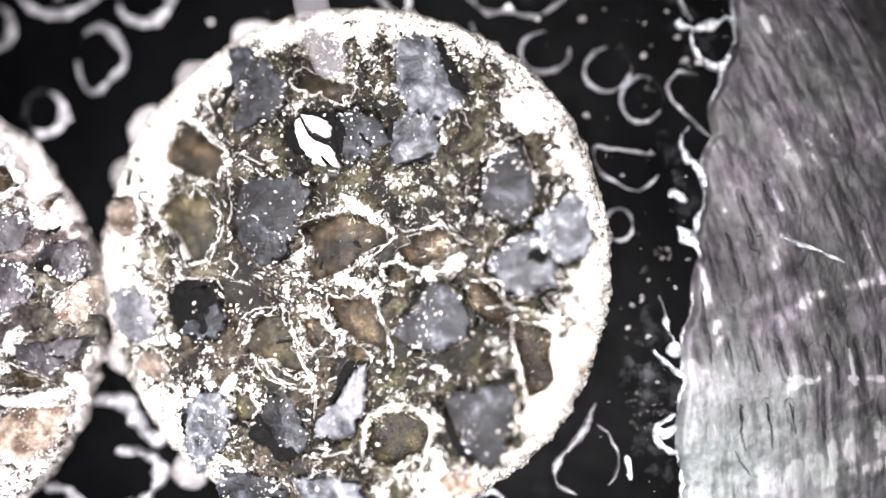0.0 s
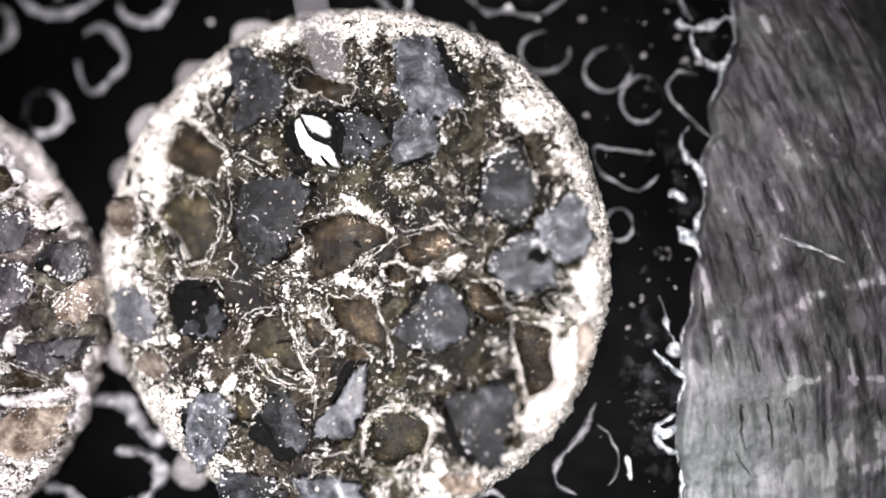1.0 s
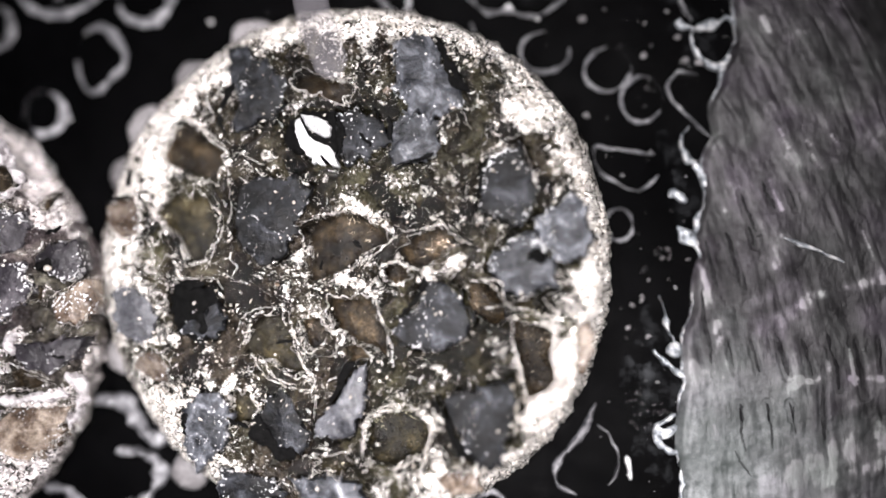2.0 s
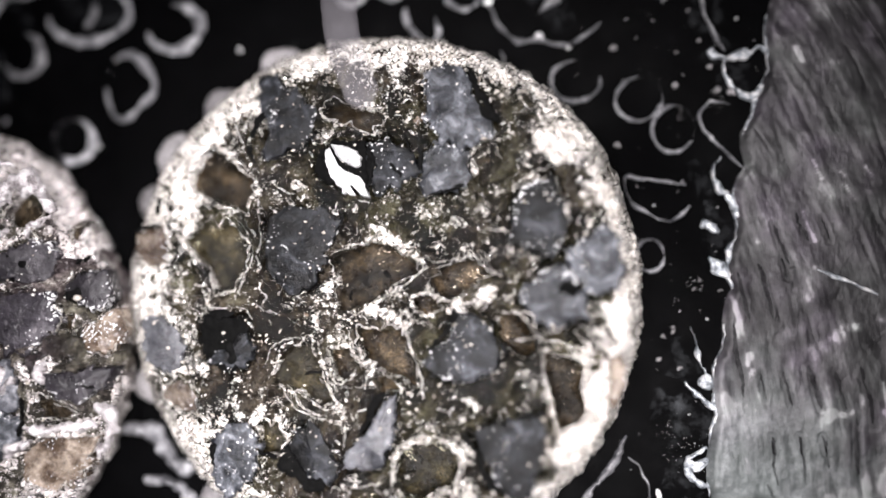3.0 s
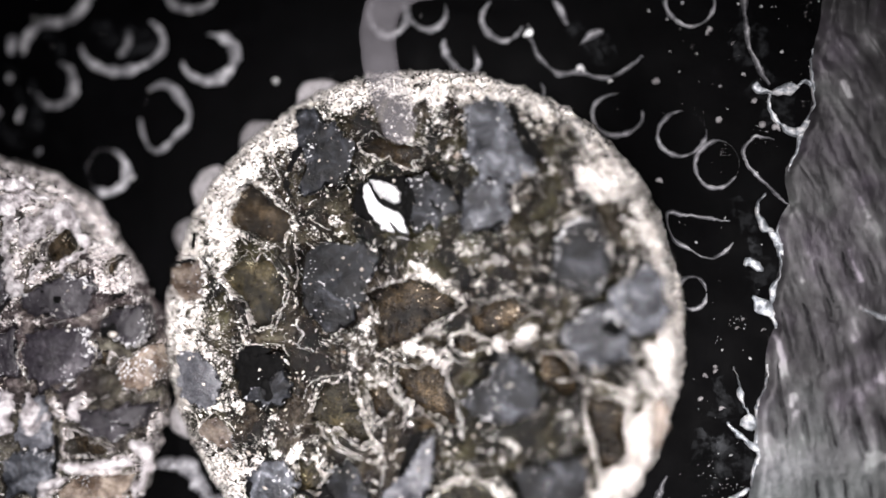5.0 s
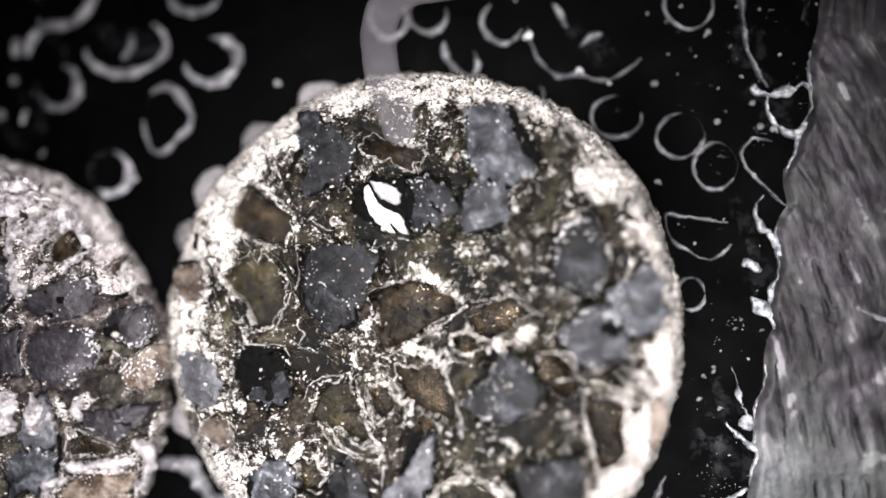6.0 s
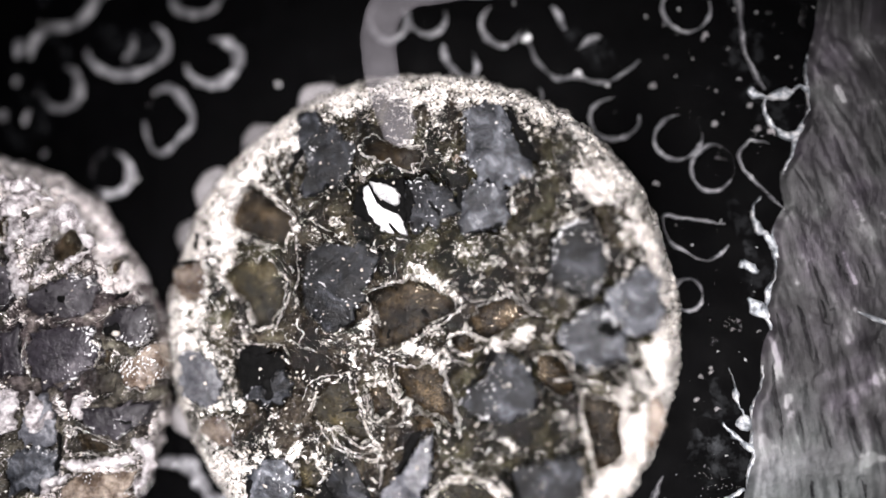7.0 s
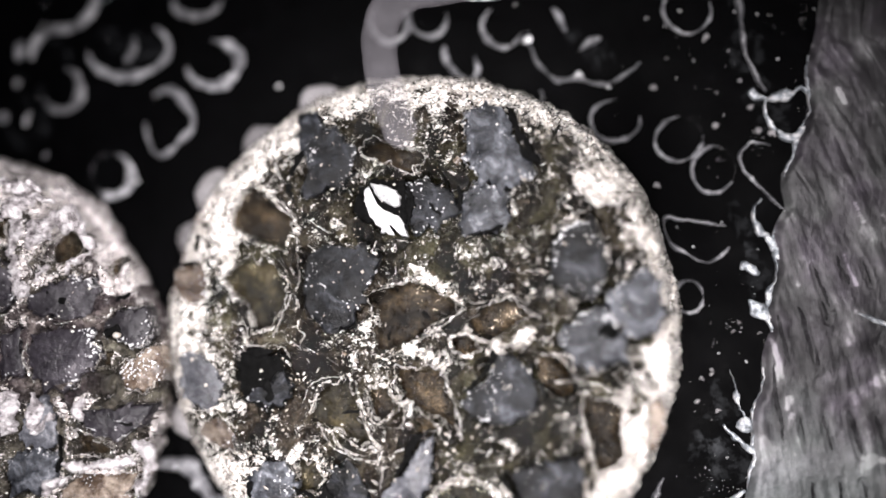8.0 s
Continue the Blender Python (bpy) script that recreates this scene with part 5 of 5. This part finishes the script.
    x, y = np.hstack([x, out * np.cos(theta)[:, None]]), np.hstack([y, out * np.sin(theta)[:, None]])
    grid("rim", x, y, np.hstack([z, zs]), np.hstack([white, np.clip(white[:, -1:] * (1 - 0.4 * down) + 0.6 * lumps, 0, 1)]), "frosted uneven rim")
    rng, pins = random.Random(seed + 61), []
    for n, (kind, outline) in enumerate(grains):
        name, mat, lift, tag = GRAINS[kind]
        flat = kind in ("dark", "pale", "milk", "hazy", "hollow", "flake")
        made = grain(name, list(outline), top + (lift if n < large else rng.uniform(-0.2, -0.05)), mat, thing, seed * 100 + n, facets=4 if flat else 3, tilt=0.09 if flat else 0.14,
                     crown=0.03, grit=0.02, label=tag, ragged=0.05 if kind == "flake" else 0.17)
        if not flat and kind != "tan":
            # golden pinpricks, thickest towards one side of the grain
            me, side = made.data, rng.uniform(0, 6.3)
            tops = [p for p in me.polygons if abs(p.normal.z) > 0.6]
            middle = sum((p.center for p in tops), Vector()) / len(tops)
            lean = Vector((math.cos(side), math.sin(side), 0))
            reach = max((p.center - middle).dot(lean) for p in tops)
            for p in rng.choices(tops, [q.area for q in tops], k=int(300 if n < large else 60)):
                if rng.random() > max(0.1, (p.center - middle).dot(lean) / reach) ** 1.2:
                    continue
                u, v = rng.random(), rng.random()
                c = [me.vertices[i].co for i in p.vertices]
                at = (c[0] * (1 - u) + c[1] * u) * (1 - v) + (c[-1] * (1 - u) + c[min(2, len(c) - 1)] * u) * v
                pins.append(crumb(*(at / MM), 0.006 + 0.011 * rng.random() ** 2, rng))
    joined("golden_grit", pins, GOLD, thing, "golden pinprick crystals in the brown grains")
    # black strips laid on top paint the dark of gaps and holes
    for n, (width, points) in enumerate(gap_shades):
        sweep("crack", points, width, 0.02, top + 0.08, VOID, thing, "black gap beside a grain", seed=seed + n, rough=0.6, wobble=0.09, step=0.03)
    for n, (width, points) in enumerate(seams):
        part("seam", *ridge(points, 0.008 + width * 0.22, 0.02 + width * 0.12, lambda x, y: plain(x, y) + 0.035, seed=seed + 40 + n, rough=1.1, wobble=0.05, step=0.025, ring=6), SEAM, thing, "white crystalline seam", smooth=False)
    for n, (kind, outline) in enumerate(grains[:large]):
        if kind in ("amber", "olive", "tan"):
            border, middle = rough_outline(outline, 0.1, 0.17, seed * 100 + n)
            border = middle + (border - middle) * 1.03
            first = rng.randrange(len(border))
            border = [tuple(q) for q in np.roll(border, first, 0)[: int(len(border) * rng.uniform(0.8, 1.0))]]
            part("grain_border", *ridge(border, 0.014, 0.03, lambda x, y: plain(x, y) + 0.03, seed=seed + 90 + n, rough=1.3,
                                        wobble=0.04, step=0.025, ring=5), SEAM, thing, "thin white crystalline border", smooth=False)
    # loose crystal crumbs: thick near the rim and along the seams, a few as dust on the dark grains
    rng = random.Random(seed)
    solid = [o for k, o in grains if k in ("dark", "pale", "milk", "hazy", "hollow", "flake")]
    glassy = [o for k, o in grains if k in ("amber", "olive", "tan")]
    xs = np.array([rng.uniform(-radius, radius) for _ in range(amount * 6)])
    ys = np.array([rng.uniform(-radius, radius) for _ in range(amount * 6)])
    r = np.hypot(xs, ys)
    weight = np.clip(0.2 + 1.2 * fractal(xs, ys, 0.9, 4, seed + 21), 0.02, 1) * (0.6 + 1.1 * np.clip((r / radius - 0.72) / 0.22, 0, 1))
    for outline in solid:
        weight = np.where(inside(xs, ys, outline), 0.17 * (fractal(xs, ys, 0.5, 3, seed + 5) + 0.4), weight)
    for outline in glassy:
        weight = np.where(inside(xs, ys, outline), 0.02, weight)
    keep = (np.array([rng.random() for _ in xs]) < weight) & (r < radius * 0.97)
    xs, ys = xs[keep], ys[keep]
    zs = plain(xs, ys) + 0.04
    joined("crystal_grit", [crumb(x, y, z, 0.007 + 0.042 * rng.random() ** 4, rng) for x, y, z in zip(xs, ys, zs)], CRUMB, thing, "tiny white crystal grit")
    lace = []
    for n in range(amount // 12):
        x, y, turn = rng.uniform(-radius, radius) * 0.9, rng.uniform(-radius, radius) * 0.9, rng.uniform(0, 6.3)
        long = rng.uniform(0.03, 0.09)
        points = [(x, y)]
        for _ in range(rng.randint(2, 4)):
            turn += rng.uniform(-0.9, 0.9)
            x, y = x + long * math.cos(turn), y + long * math.sin(turn)
            points.append((x, y))
        px, py = np.array(points).T
        if np.hypot(px, py).max() > radius * 0.93 or any(inside(px, py, o).any() for o in solid + glassy):
            continue
        lace.append(ridge(points, rng.uniform(0.012, 0.03), 0.04, plain, seed=n, rough=1.2, wobble=0.02, step=0.03, ring=4))
    joined("crystal_lace", lace, SEAM, thing, "fine white crystal threads")
    # the pellet is cut askew: its face climbs to one side
    for ob in thing.children:
        co = np.empty(len(ob.data.vertices) * 3)
        ob.data.vertices.foreach_get("co", co)
        co = co.reshape(-1, 3)
        co[:, 2] += slope * co[:, 0] * np.clip(co[:, 2] / (top * MM), 0, 1.3)
        ob.data.vertices.foreach_set("co", co.ravel())
        ob.data.update()
    return thing


def main_rim(a):
    d = np.degrees(a) % 360

    def near(at, spread):
        return np.exp(-(((d - at + 180) % 360 - 180) / spread) ** 2)
    return 0.3 + 0.34 * near(322, 34) + 0.3 * near(35, 38) + 0.15 * near(95, 35) + 0.4 * near(172, 36) + 0.25 * near(145, 20) + 0.22 * near(212, 20)


main = pellet((-0.06, 0.0), 5.23, 0.9, 0.06, main_rim, MAIN_GRAINS, MAIN_GAP_SHADES, MAIN_SEAMS, MAIN_CRUST, 1, "round cut pellet of dark and brown grains with a white rim", MATRIX, 4400, 0.27, ((205, 9, 0.6), (150, 8, 0.3)),
              lambda a: 0.07 * np.exp(-((np.degrees(a) % 360 - 166) / 34) ** 2) - 0.13 * np.exp(-(((np.degrees(a) + 6 + 180) % 360 - 180) / 42) ** 2), 1150)


# the white band widens round 70 degrees to paint the bloom there
def side_rim(a):
    return 0.4 + 0.25 * np.exp(-((np.degrees(a) - 70) / 40) ** 2) - 0.34 * np.exp(-(((np.degrees(a) - 2 + 180) % 360 - 180) / 22) ** 2)


second = pellet(SIDE_CENTRE, 4.6, 1.2, 0.0, side_rim, SIDE_GRAINS, SIDE_GAP_SHADES, SIDE_SEAMS, SIDE_CRUST, 2, "second round pellet with dark grey grains and pinkish rim", MATRIX_PINK, 2400, 0.3, ((6, 24, 0.95), (-14, 12, 0.6)),
       lambda a: -0.26 * np.exp(-((np.degrees(a) - 34) / 16) ** 2) - 0.26 * np.exp(-(((np.degrees(a) + 8 + 180) % 360 - 180) / 26) ** 2), 900, fall=1.0)

for n, (x, y, s) in enumerate(((-4.55, 2.95, 0.5), (-3.55, 3.95, 0.5), (-5.05, 1.95, 0.4), (-2.3, 4.8, 0.55), (-5.05, -1.95, 0.4), (-3.6, -4.4, 0.4))):
    lump("glue_blob", x * 0.965, y * 0.965, 0.1, s, s, 0.16, BLOB, main, "pale blurred glue at the foot", n)

lump("bead", 3.68, 1.00, 1.33, 0.09, 0.06, 0.05, CRUMB, second, "white bead in a round hole", 9)
sweep("crystal_curl", [(2.69, -0.49), (2.82, -0.20), (3.10, -0.02), (3.45, 0.03), (3.66, -0.10), (3.70, -0.32), (3.48, -0.43), (3.23, -0.33)], 0.3, 0.14, 1.27, MATRIX_PINK, second, "bright curl of white crystals", seed=8, rough=0.7, taper=0.2, wobble=0.12, step=0.02, ring=13)
curl = second.children[-1].data
curl.attributes.new("crust", "FLOAT", "POINT").data.foreach_set("value", np.full(len(curl.vertices), 0.85, np.float32))
# broad bright strokes of crystal on the second pellet
STROKES = []
STROKES.append((0.3, [(1.15, 3.27), (1.43, 3.57), (1.84, 3.71), (2.26, 3.68)]))
STROKES.append((0.34, [(1.76, 2.68), (1.94, 3.08), (2.27, 3.30), (2.66, 3.23), (2.96, 2.91), (3.06, 2.69)]))
STROKES.append((0.3, [(1.50, 3.30), (1.43, 2.79), (1.52, 2.22), (1.63, 1.71)]))
STROKES.append((0.1, [(2.49, 2.23), (2.67, 2.46), (3.08, 2.69)]))
STROKES.append((0.26, [(1.90, 2.06), (2.04, 2.22), (2.15, 2.40)]))
STROKES.append((0.3, [(1.12, 4.11), (1.54, 3.93), (1.95, 3.96)]))
STROKES.append((0.24, [(1.98, -0.15), (2.07, -0.48), (2.01, -0.93), (2.30, -0.75), (2.42, -0.61)]))
STROKES.append((0.16, [(2.88, -0.71), (2.90, -0.44), (3.04, -0.26)]))
STROKES.append((0.4, [(1.34, -0.16), (1.47, -0.60), (1.43, -1.05)]))
STROKES.append((0.15, [(2.61, -1.53), (3.31, -1.61), (4.11, -1.49)]))
STROKES.append((0.3, [(4.04, -1.13), (4.36, -1.26), (4.37, -1.70), (4.13, -2.12)]))
STROKES.append((0.16, [(2.23, -2.15), (2.45, -1.92), (2.80, -1.85)]))
for n, (width, points) in enumerate(STROKES):
    sweep("crystal_stroke", points, width, 0.13, 1.25, GLAZE, second, "bright stroke of white crystals", seed=140 + n, rough=0.9, taper=0.25, wobble=0.1, step=0.02, ring=9)

# ---- black sheet with burst bubbles ----
sheet = tagged(new("ground"), "glossy black adhesive sheet with burst bubbles", "sheet", kind="structure")
nx, ny = 160, 120
gx, gy = np.meshgrid(np.linspace(-45, 45, nx), np.linspace(-35, 35, ny), indexing="ij")
gz = 0.02 * fractal(gx, gy, 3.0, 3, 5)
a = np.arange(nx - 1)[:, None] * ny + np.arange(ny - 1)[None]
part("black_sheet", np.stack([gx, gy, gz], -1).reshape(-1, 3), np.stack([a, a + ny, a + ny + 1, a + 1], -1).reshape(-1, 4), BLACK, sheet)
for n, (x, y, rx, ry, start, end, thick) in enumerate(BUBBLES):
    # a whole ring, thick where the film has drawn back and a faint thread elsewhere
    arc, bold = [], []
    for k in range(33):
        turn = start - 354 * k / 32
        swing = 0.03 * math.sin(0.4 * k + n) + 0.015 * math.cos(0.8 * k + 2 * n)
        arc.append((x + rx * math.cos(radians(turn)) * (1 + swing), y + ry * math.sin(radians(turn)) * (1 + swing)))
        reach = min(start - turn, turn - end) / 40
        bold.append(min(max(0.3 + reach, 0.015), 1.0) * (1 + 0.22 * math.sin(2.3 * k + 3 * n)))
    sweep("bubble_rim", arc, thick * 1.2, 0.07, 0.0, MILKY, sheet, "milky raised rim of a burst bubble", seed=n, rough=0.45, wobble=0.012, profile=bold)
for n, (thick, points) in enumerate(RIDGES):
    sweep("bubble_rim", points, thick, 0.05 + 0.4 * thick, 0.0, MILKY, sheet, "milky raised rim of a burst bubble", seed=30 + n, rough=0.65, taper=0.15, wobble=0.05)

# ---- metal plate ----
plate = tagged(new("metal_plate"), "grey scored metal plate with a ragged edge", "metal plate")
ey = np.array([p[1] for p in PLATE_EDGE])[::-1]
ex = np.array([p[0] for p in PLATE_EDGE])[::-1]
py = np.r_[np.linspace(-12, -6.6, 16), np.linspace(-6.5, 8.0, 580), np.linspace(8.1, 14, 16)]
left = np.interp(py, ey, ex) + 0.04 * fractal(py, py * 0, 0.4, 5, 3)
cols = np.r_[np.linspace(0, 1, 230) * 5.6, 7.0, 10.0, 16.0]
px_, py_ = left[:, None] + cols[None], np.repeat(py[:, None], len(cols), 1)
# the strokes of the scoring lean more and more towards the far end
lean_y = np.clip(py_, -3.2, 6.0)
across = px_ + 0.3 * lean_y + 0.028 * lean_y ** 2 + 0.12 * fractal(px_, py_, 1.6, 3, 8)
strokes = fractal(across, py_ * 0.26, 0.5, 3, 6, 0.55)
hairs = fractal(across, py_ * 0.14, 0.13, 3, 16, 0.6)
grooves = np.clip(1 - np.abs(fractal(across, py_ * 0.12, 0.8, 2, 26)) / 0.045, 0, 1) * np.clip(0.5 + 2.5 * fractal(px_, py_, 0.9, 3, 31), 0, 1)
step_line = py_ - (-1.2 + 0.14 * (px_ - 6.0))
edge_on = np.clip(0.7 + 0.5 * step_line, 0.45, 1)
shift = np.array((9.0, 0.0))
dark_bands = stamped(8.0, [(*(q - shift), width, 1.0) for width, points in DARK_BANDS for q in smooth_path(points, 0.06)])(px_ - 9.0, py_)
shine = stamped(8.0, [(*(q - shift), width, 1.0) for width, points in BRIGHT_MARKS for q in smooth_path(points, 0.06)])(px_ - 9.0, py_)
scored = stamped(8.0, [(*(q - shift), width * 1.3, 1.0) for width, points in SCORES for q in smooth_path(points, 0.06)])(px_ - 9.0, py_)
broken = np.clip(0.6 + 1.6 * fractal(px_, py_, 0.3, 4, 51), 0, 1.2)
# shade in grooves and score lines, and highlights, are painted into this tone
plate_tone = 0.38 + 0.5 * strokes + 0.22 * hairs - 0.16 * grooves * edge_on - 0.3 * dark_bands * (0.55 + 0.6 * broken) - 0.3 * scored + 0.72 * shine ** 1.2 * (0.35 + 0.6 * broken) * (0.75 + 1.2 * hairs) + 0.25 * fractal(px_, py_, 1.4, 3, 41) + 0.3 * fractal(px_, py_, 0.35, 4, 43)
# lighter colour at the very edge paints its highlight
plate_tone += 0.25 * np.clip(1 - cols[None] / 0.1, 0, 1) * broken
pz = 0.2 + 0.04 * strokes + 0.012 * hairs - 0.02 * grooves * edge_on + 0.05 * fractal(px_, py_, 0.7, 4, 61)
pz = np.where(scored > 0.2, np.minimum(pz, 0.19), np.maximum(pz, 0.06))
pz -= 0.19 * np.clip(1 - cols[None] / 0.2, 0, 1) ** 2
a = np.arange(len(py) - 1)[:, None] * len(cols) + np.arange(len(cols) - 1)[None]
plate_face = part("plate_face", np.stack([px_, py_, pz], -1).reshape(-1, 3), np.stack([a, a + 1, a + len(cols) + 1, a + len(cols)], -1).reshape(-1, 4), METAL, plate)
plate_face.data.attributes.new("plate_tone", "FLOAT", "POINT").data.foreach_set("value", plate_tone.ravel().astype(np.float32))
# dark strips that paint the shade in the scored lines
for n, (thick, points) in enumerate(SCORES):
    sweep("score_mark", points, thick * 0.6, 0.012, 0.2, SCORE_SHADE, plate, "dark grimy score line", seed=90 + n, rough=0.5, taper=0.12, wobble=0.05)
sweep("scratch", [(8.56, 0.51), (8.96, 0.34), (9.35, 0.19), (9.73, 0.00)], 0.06, 0.03, 0.22, BURR, plate, "long pale scratch", seed=5, rough=0.6, taper=0.2, wobble=0.02)
for n, (thick, points) in enumerate(BURRS):
    sweep("burr", points, thick * 1.25, 0.06, 0.1, BURR, plate, "torn bright sliver of metal", seed=60 + n, rough=0.9, wobble=0.07, taper=0.3)

# the edge highlight, painted as thin bright raised strips
line = [(x + 0.01, y) for x, y in zip(left[::14], py[::14]) if -6.5 < y < 7.5]
for n in range(0, len(line) - 8, 9):
    sweep("edge_burr", line[n:n + 8], 0.05, 0.05, 0.07, BURR, plate, "thin bright burr along the edge", seed=120 + n, rough=1.4, taper=0.3, wobble=0.05)

# ---- hazy smears on the sheet along the plate ----
for n, (width, points) in enumerate(SMEARS):
    sweep("smear", points, width, 0.02, 0.012, HAZE, sheet, "thin hazy glue smear", seed=80 + n, rough=0.9, taper=0.4, wobble=0.1)

# ---- specks on the sheet ----
rng = random.Random(11)
specks = []
for n in range(170):
    x, y = rng.uniform(4.6, 7.6), rng.uniform(-5.5, 8.5)
    if math.hypot(x, y) < 5.4 or rng.random() > 0.25 + 0.75 * (x - 4.6) / 3:
        continue
    specks.append(crumb(x, y, 0.02, 0.01 + 0.045 * rng.random() ** 5, rng))
for n in range(2600):
    x, y = rng.uniform(5.4, 7.7), rng.uniform(-5.5, 8.5)
    if fractal(np.array(x), np.array(y), 1.1, 3, 44) > 0.05 + 0.12 * (7.5 - x):
        specks.append(crumb(x, y, 0.01, rng.uniform(0.006, 0.016), rng))
for n in range(70):
    specks.append(crumb(rng.uniform(-9, 8), rng.uniform(4.5, 9), 0.02, 0.01 + 0.04 * rng.random() ** 5, rng))
tagged(joined("dust", specks, SPECK, None, "pale dust specks scattered on the black sheet"), category="dust")
sliver = sweep("metal_sliver", [(5.4, -3.9), (5.45, -4.1), (5.48, -4.38)], 0.14, 0.08, 0.0, SHARD, None, seed=3, rough=0.3)
tagged(sliver, "small bright metal sliver on the black sheet", "sliver")
for n, (x, y, s) in enumerate(((-3.25, 5.15, 0.07), (1.2 + 2.45, 5.1, 0.09), (-6.3, 3.1, 0.1))):
    chip = part("pale_chip", *crumb(x, y, 0.05, s, rng), SPECK, smooth=False)
    tagged(chip, "pale crumb lying on the black sheet", "crumb", "crumbs on the sheet")

for n, (x, y, s) in enumerate(FLECKS):
    chip = sweep("white_fleck", [(x - s, y - 0.5 * s), (x - 0.2 * s, y + 0.4 * s), (x + 0.9 * s, y + s * (n % 3 - 1))], 1.3 * s, 0.6 * s, 0.0, SHARD if n < 2 else BLOB,
                 seed=n + 20, rough=1.6, taper=0.3, wobble=0.5 * s, step=0.025)
    tagged(chip, "small white fleck stuck on the black sheet", "fleck", "flecks on the sheet")


def droop(x, y):
    """The fibre rests on the pellet and sags to the sheet beyond it."""
    return 1.02 - 0.99 * np.clip((y - 7.0) / 2.2, 0, 1) ** 0.8


fibre = tagged(new("plastic_fibre"), "hazy translucent plastic fibre lying over the pellet", "fibre")
sweep("strand", [(-0.41, 3.69), (-0.63, 4.34), (-0.86, 4.97), (-0.96, 5.55), (-0.96, 6.06), (-0.80, 6.52), (-0.32, 6.85), (0.47, 6.96), (1.60, 7.12)], 0.74, 0.05, droop, FIBRE, fibre, seed=2, rough=0.05, taper=0.05)
sweep("barb", [(0.11, 6.77), (0.45, 6.74), (0.80, 6.67), (1.26, 6.65), (1.67, 6.72)], 0.05, 0.05, droop, BURR, fibre, "thin bright edge", seed=3, rough=0.4, taper=0.3)


# ---- black arc added to darken one corner like vignetting, which goes with the lens ----
vignette_arc = tagged(new("lens_shroud"), "black arc added before the lens to darken the corner", "lens shroud")
turns_, verts, faces = np.radians(np.linspace(8, 56, 40)), [], []
for t in turns_:
    for radius, z in ((6.2, 0.0), (6.2, 0.35), (6.3, 0.42), (7.3, 0.42), (7.4, 0.35), (7.4, 0.0)):
        verts.append((-0.5 + radius * math.cos(t), -0.6 + radius * math.sin(t), z))
for i in range(len(turns_) - 1):
    faces += [(6 * i + k, 6 * i + (k + 1) % 6, 6 * i + 6 + (k + 1) % 6, 6 * i + 6 + k) for k in range(6)]
faces += [tuple(range(6))[::-1], tuple(range(6 * len(turns_) - 6, 6 * len(turns_)))]
part("lip", verts, faces, VOID, vignette_arc)


def motions():
    walk(vignette_arc, [(t, m @ Matrix.Translation((0, 0, -10.8 * MM))) for t, m in CAMERA_ROWS])


motions()
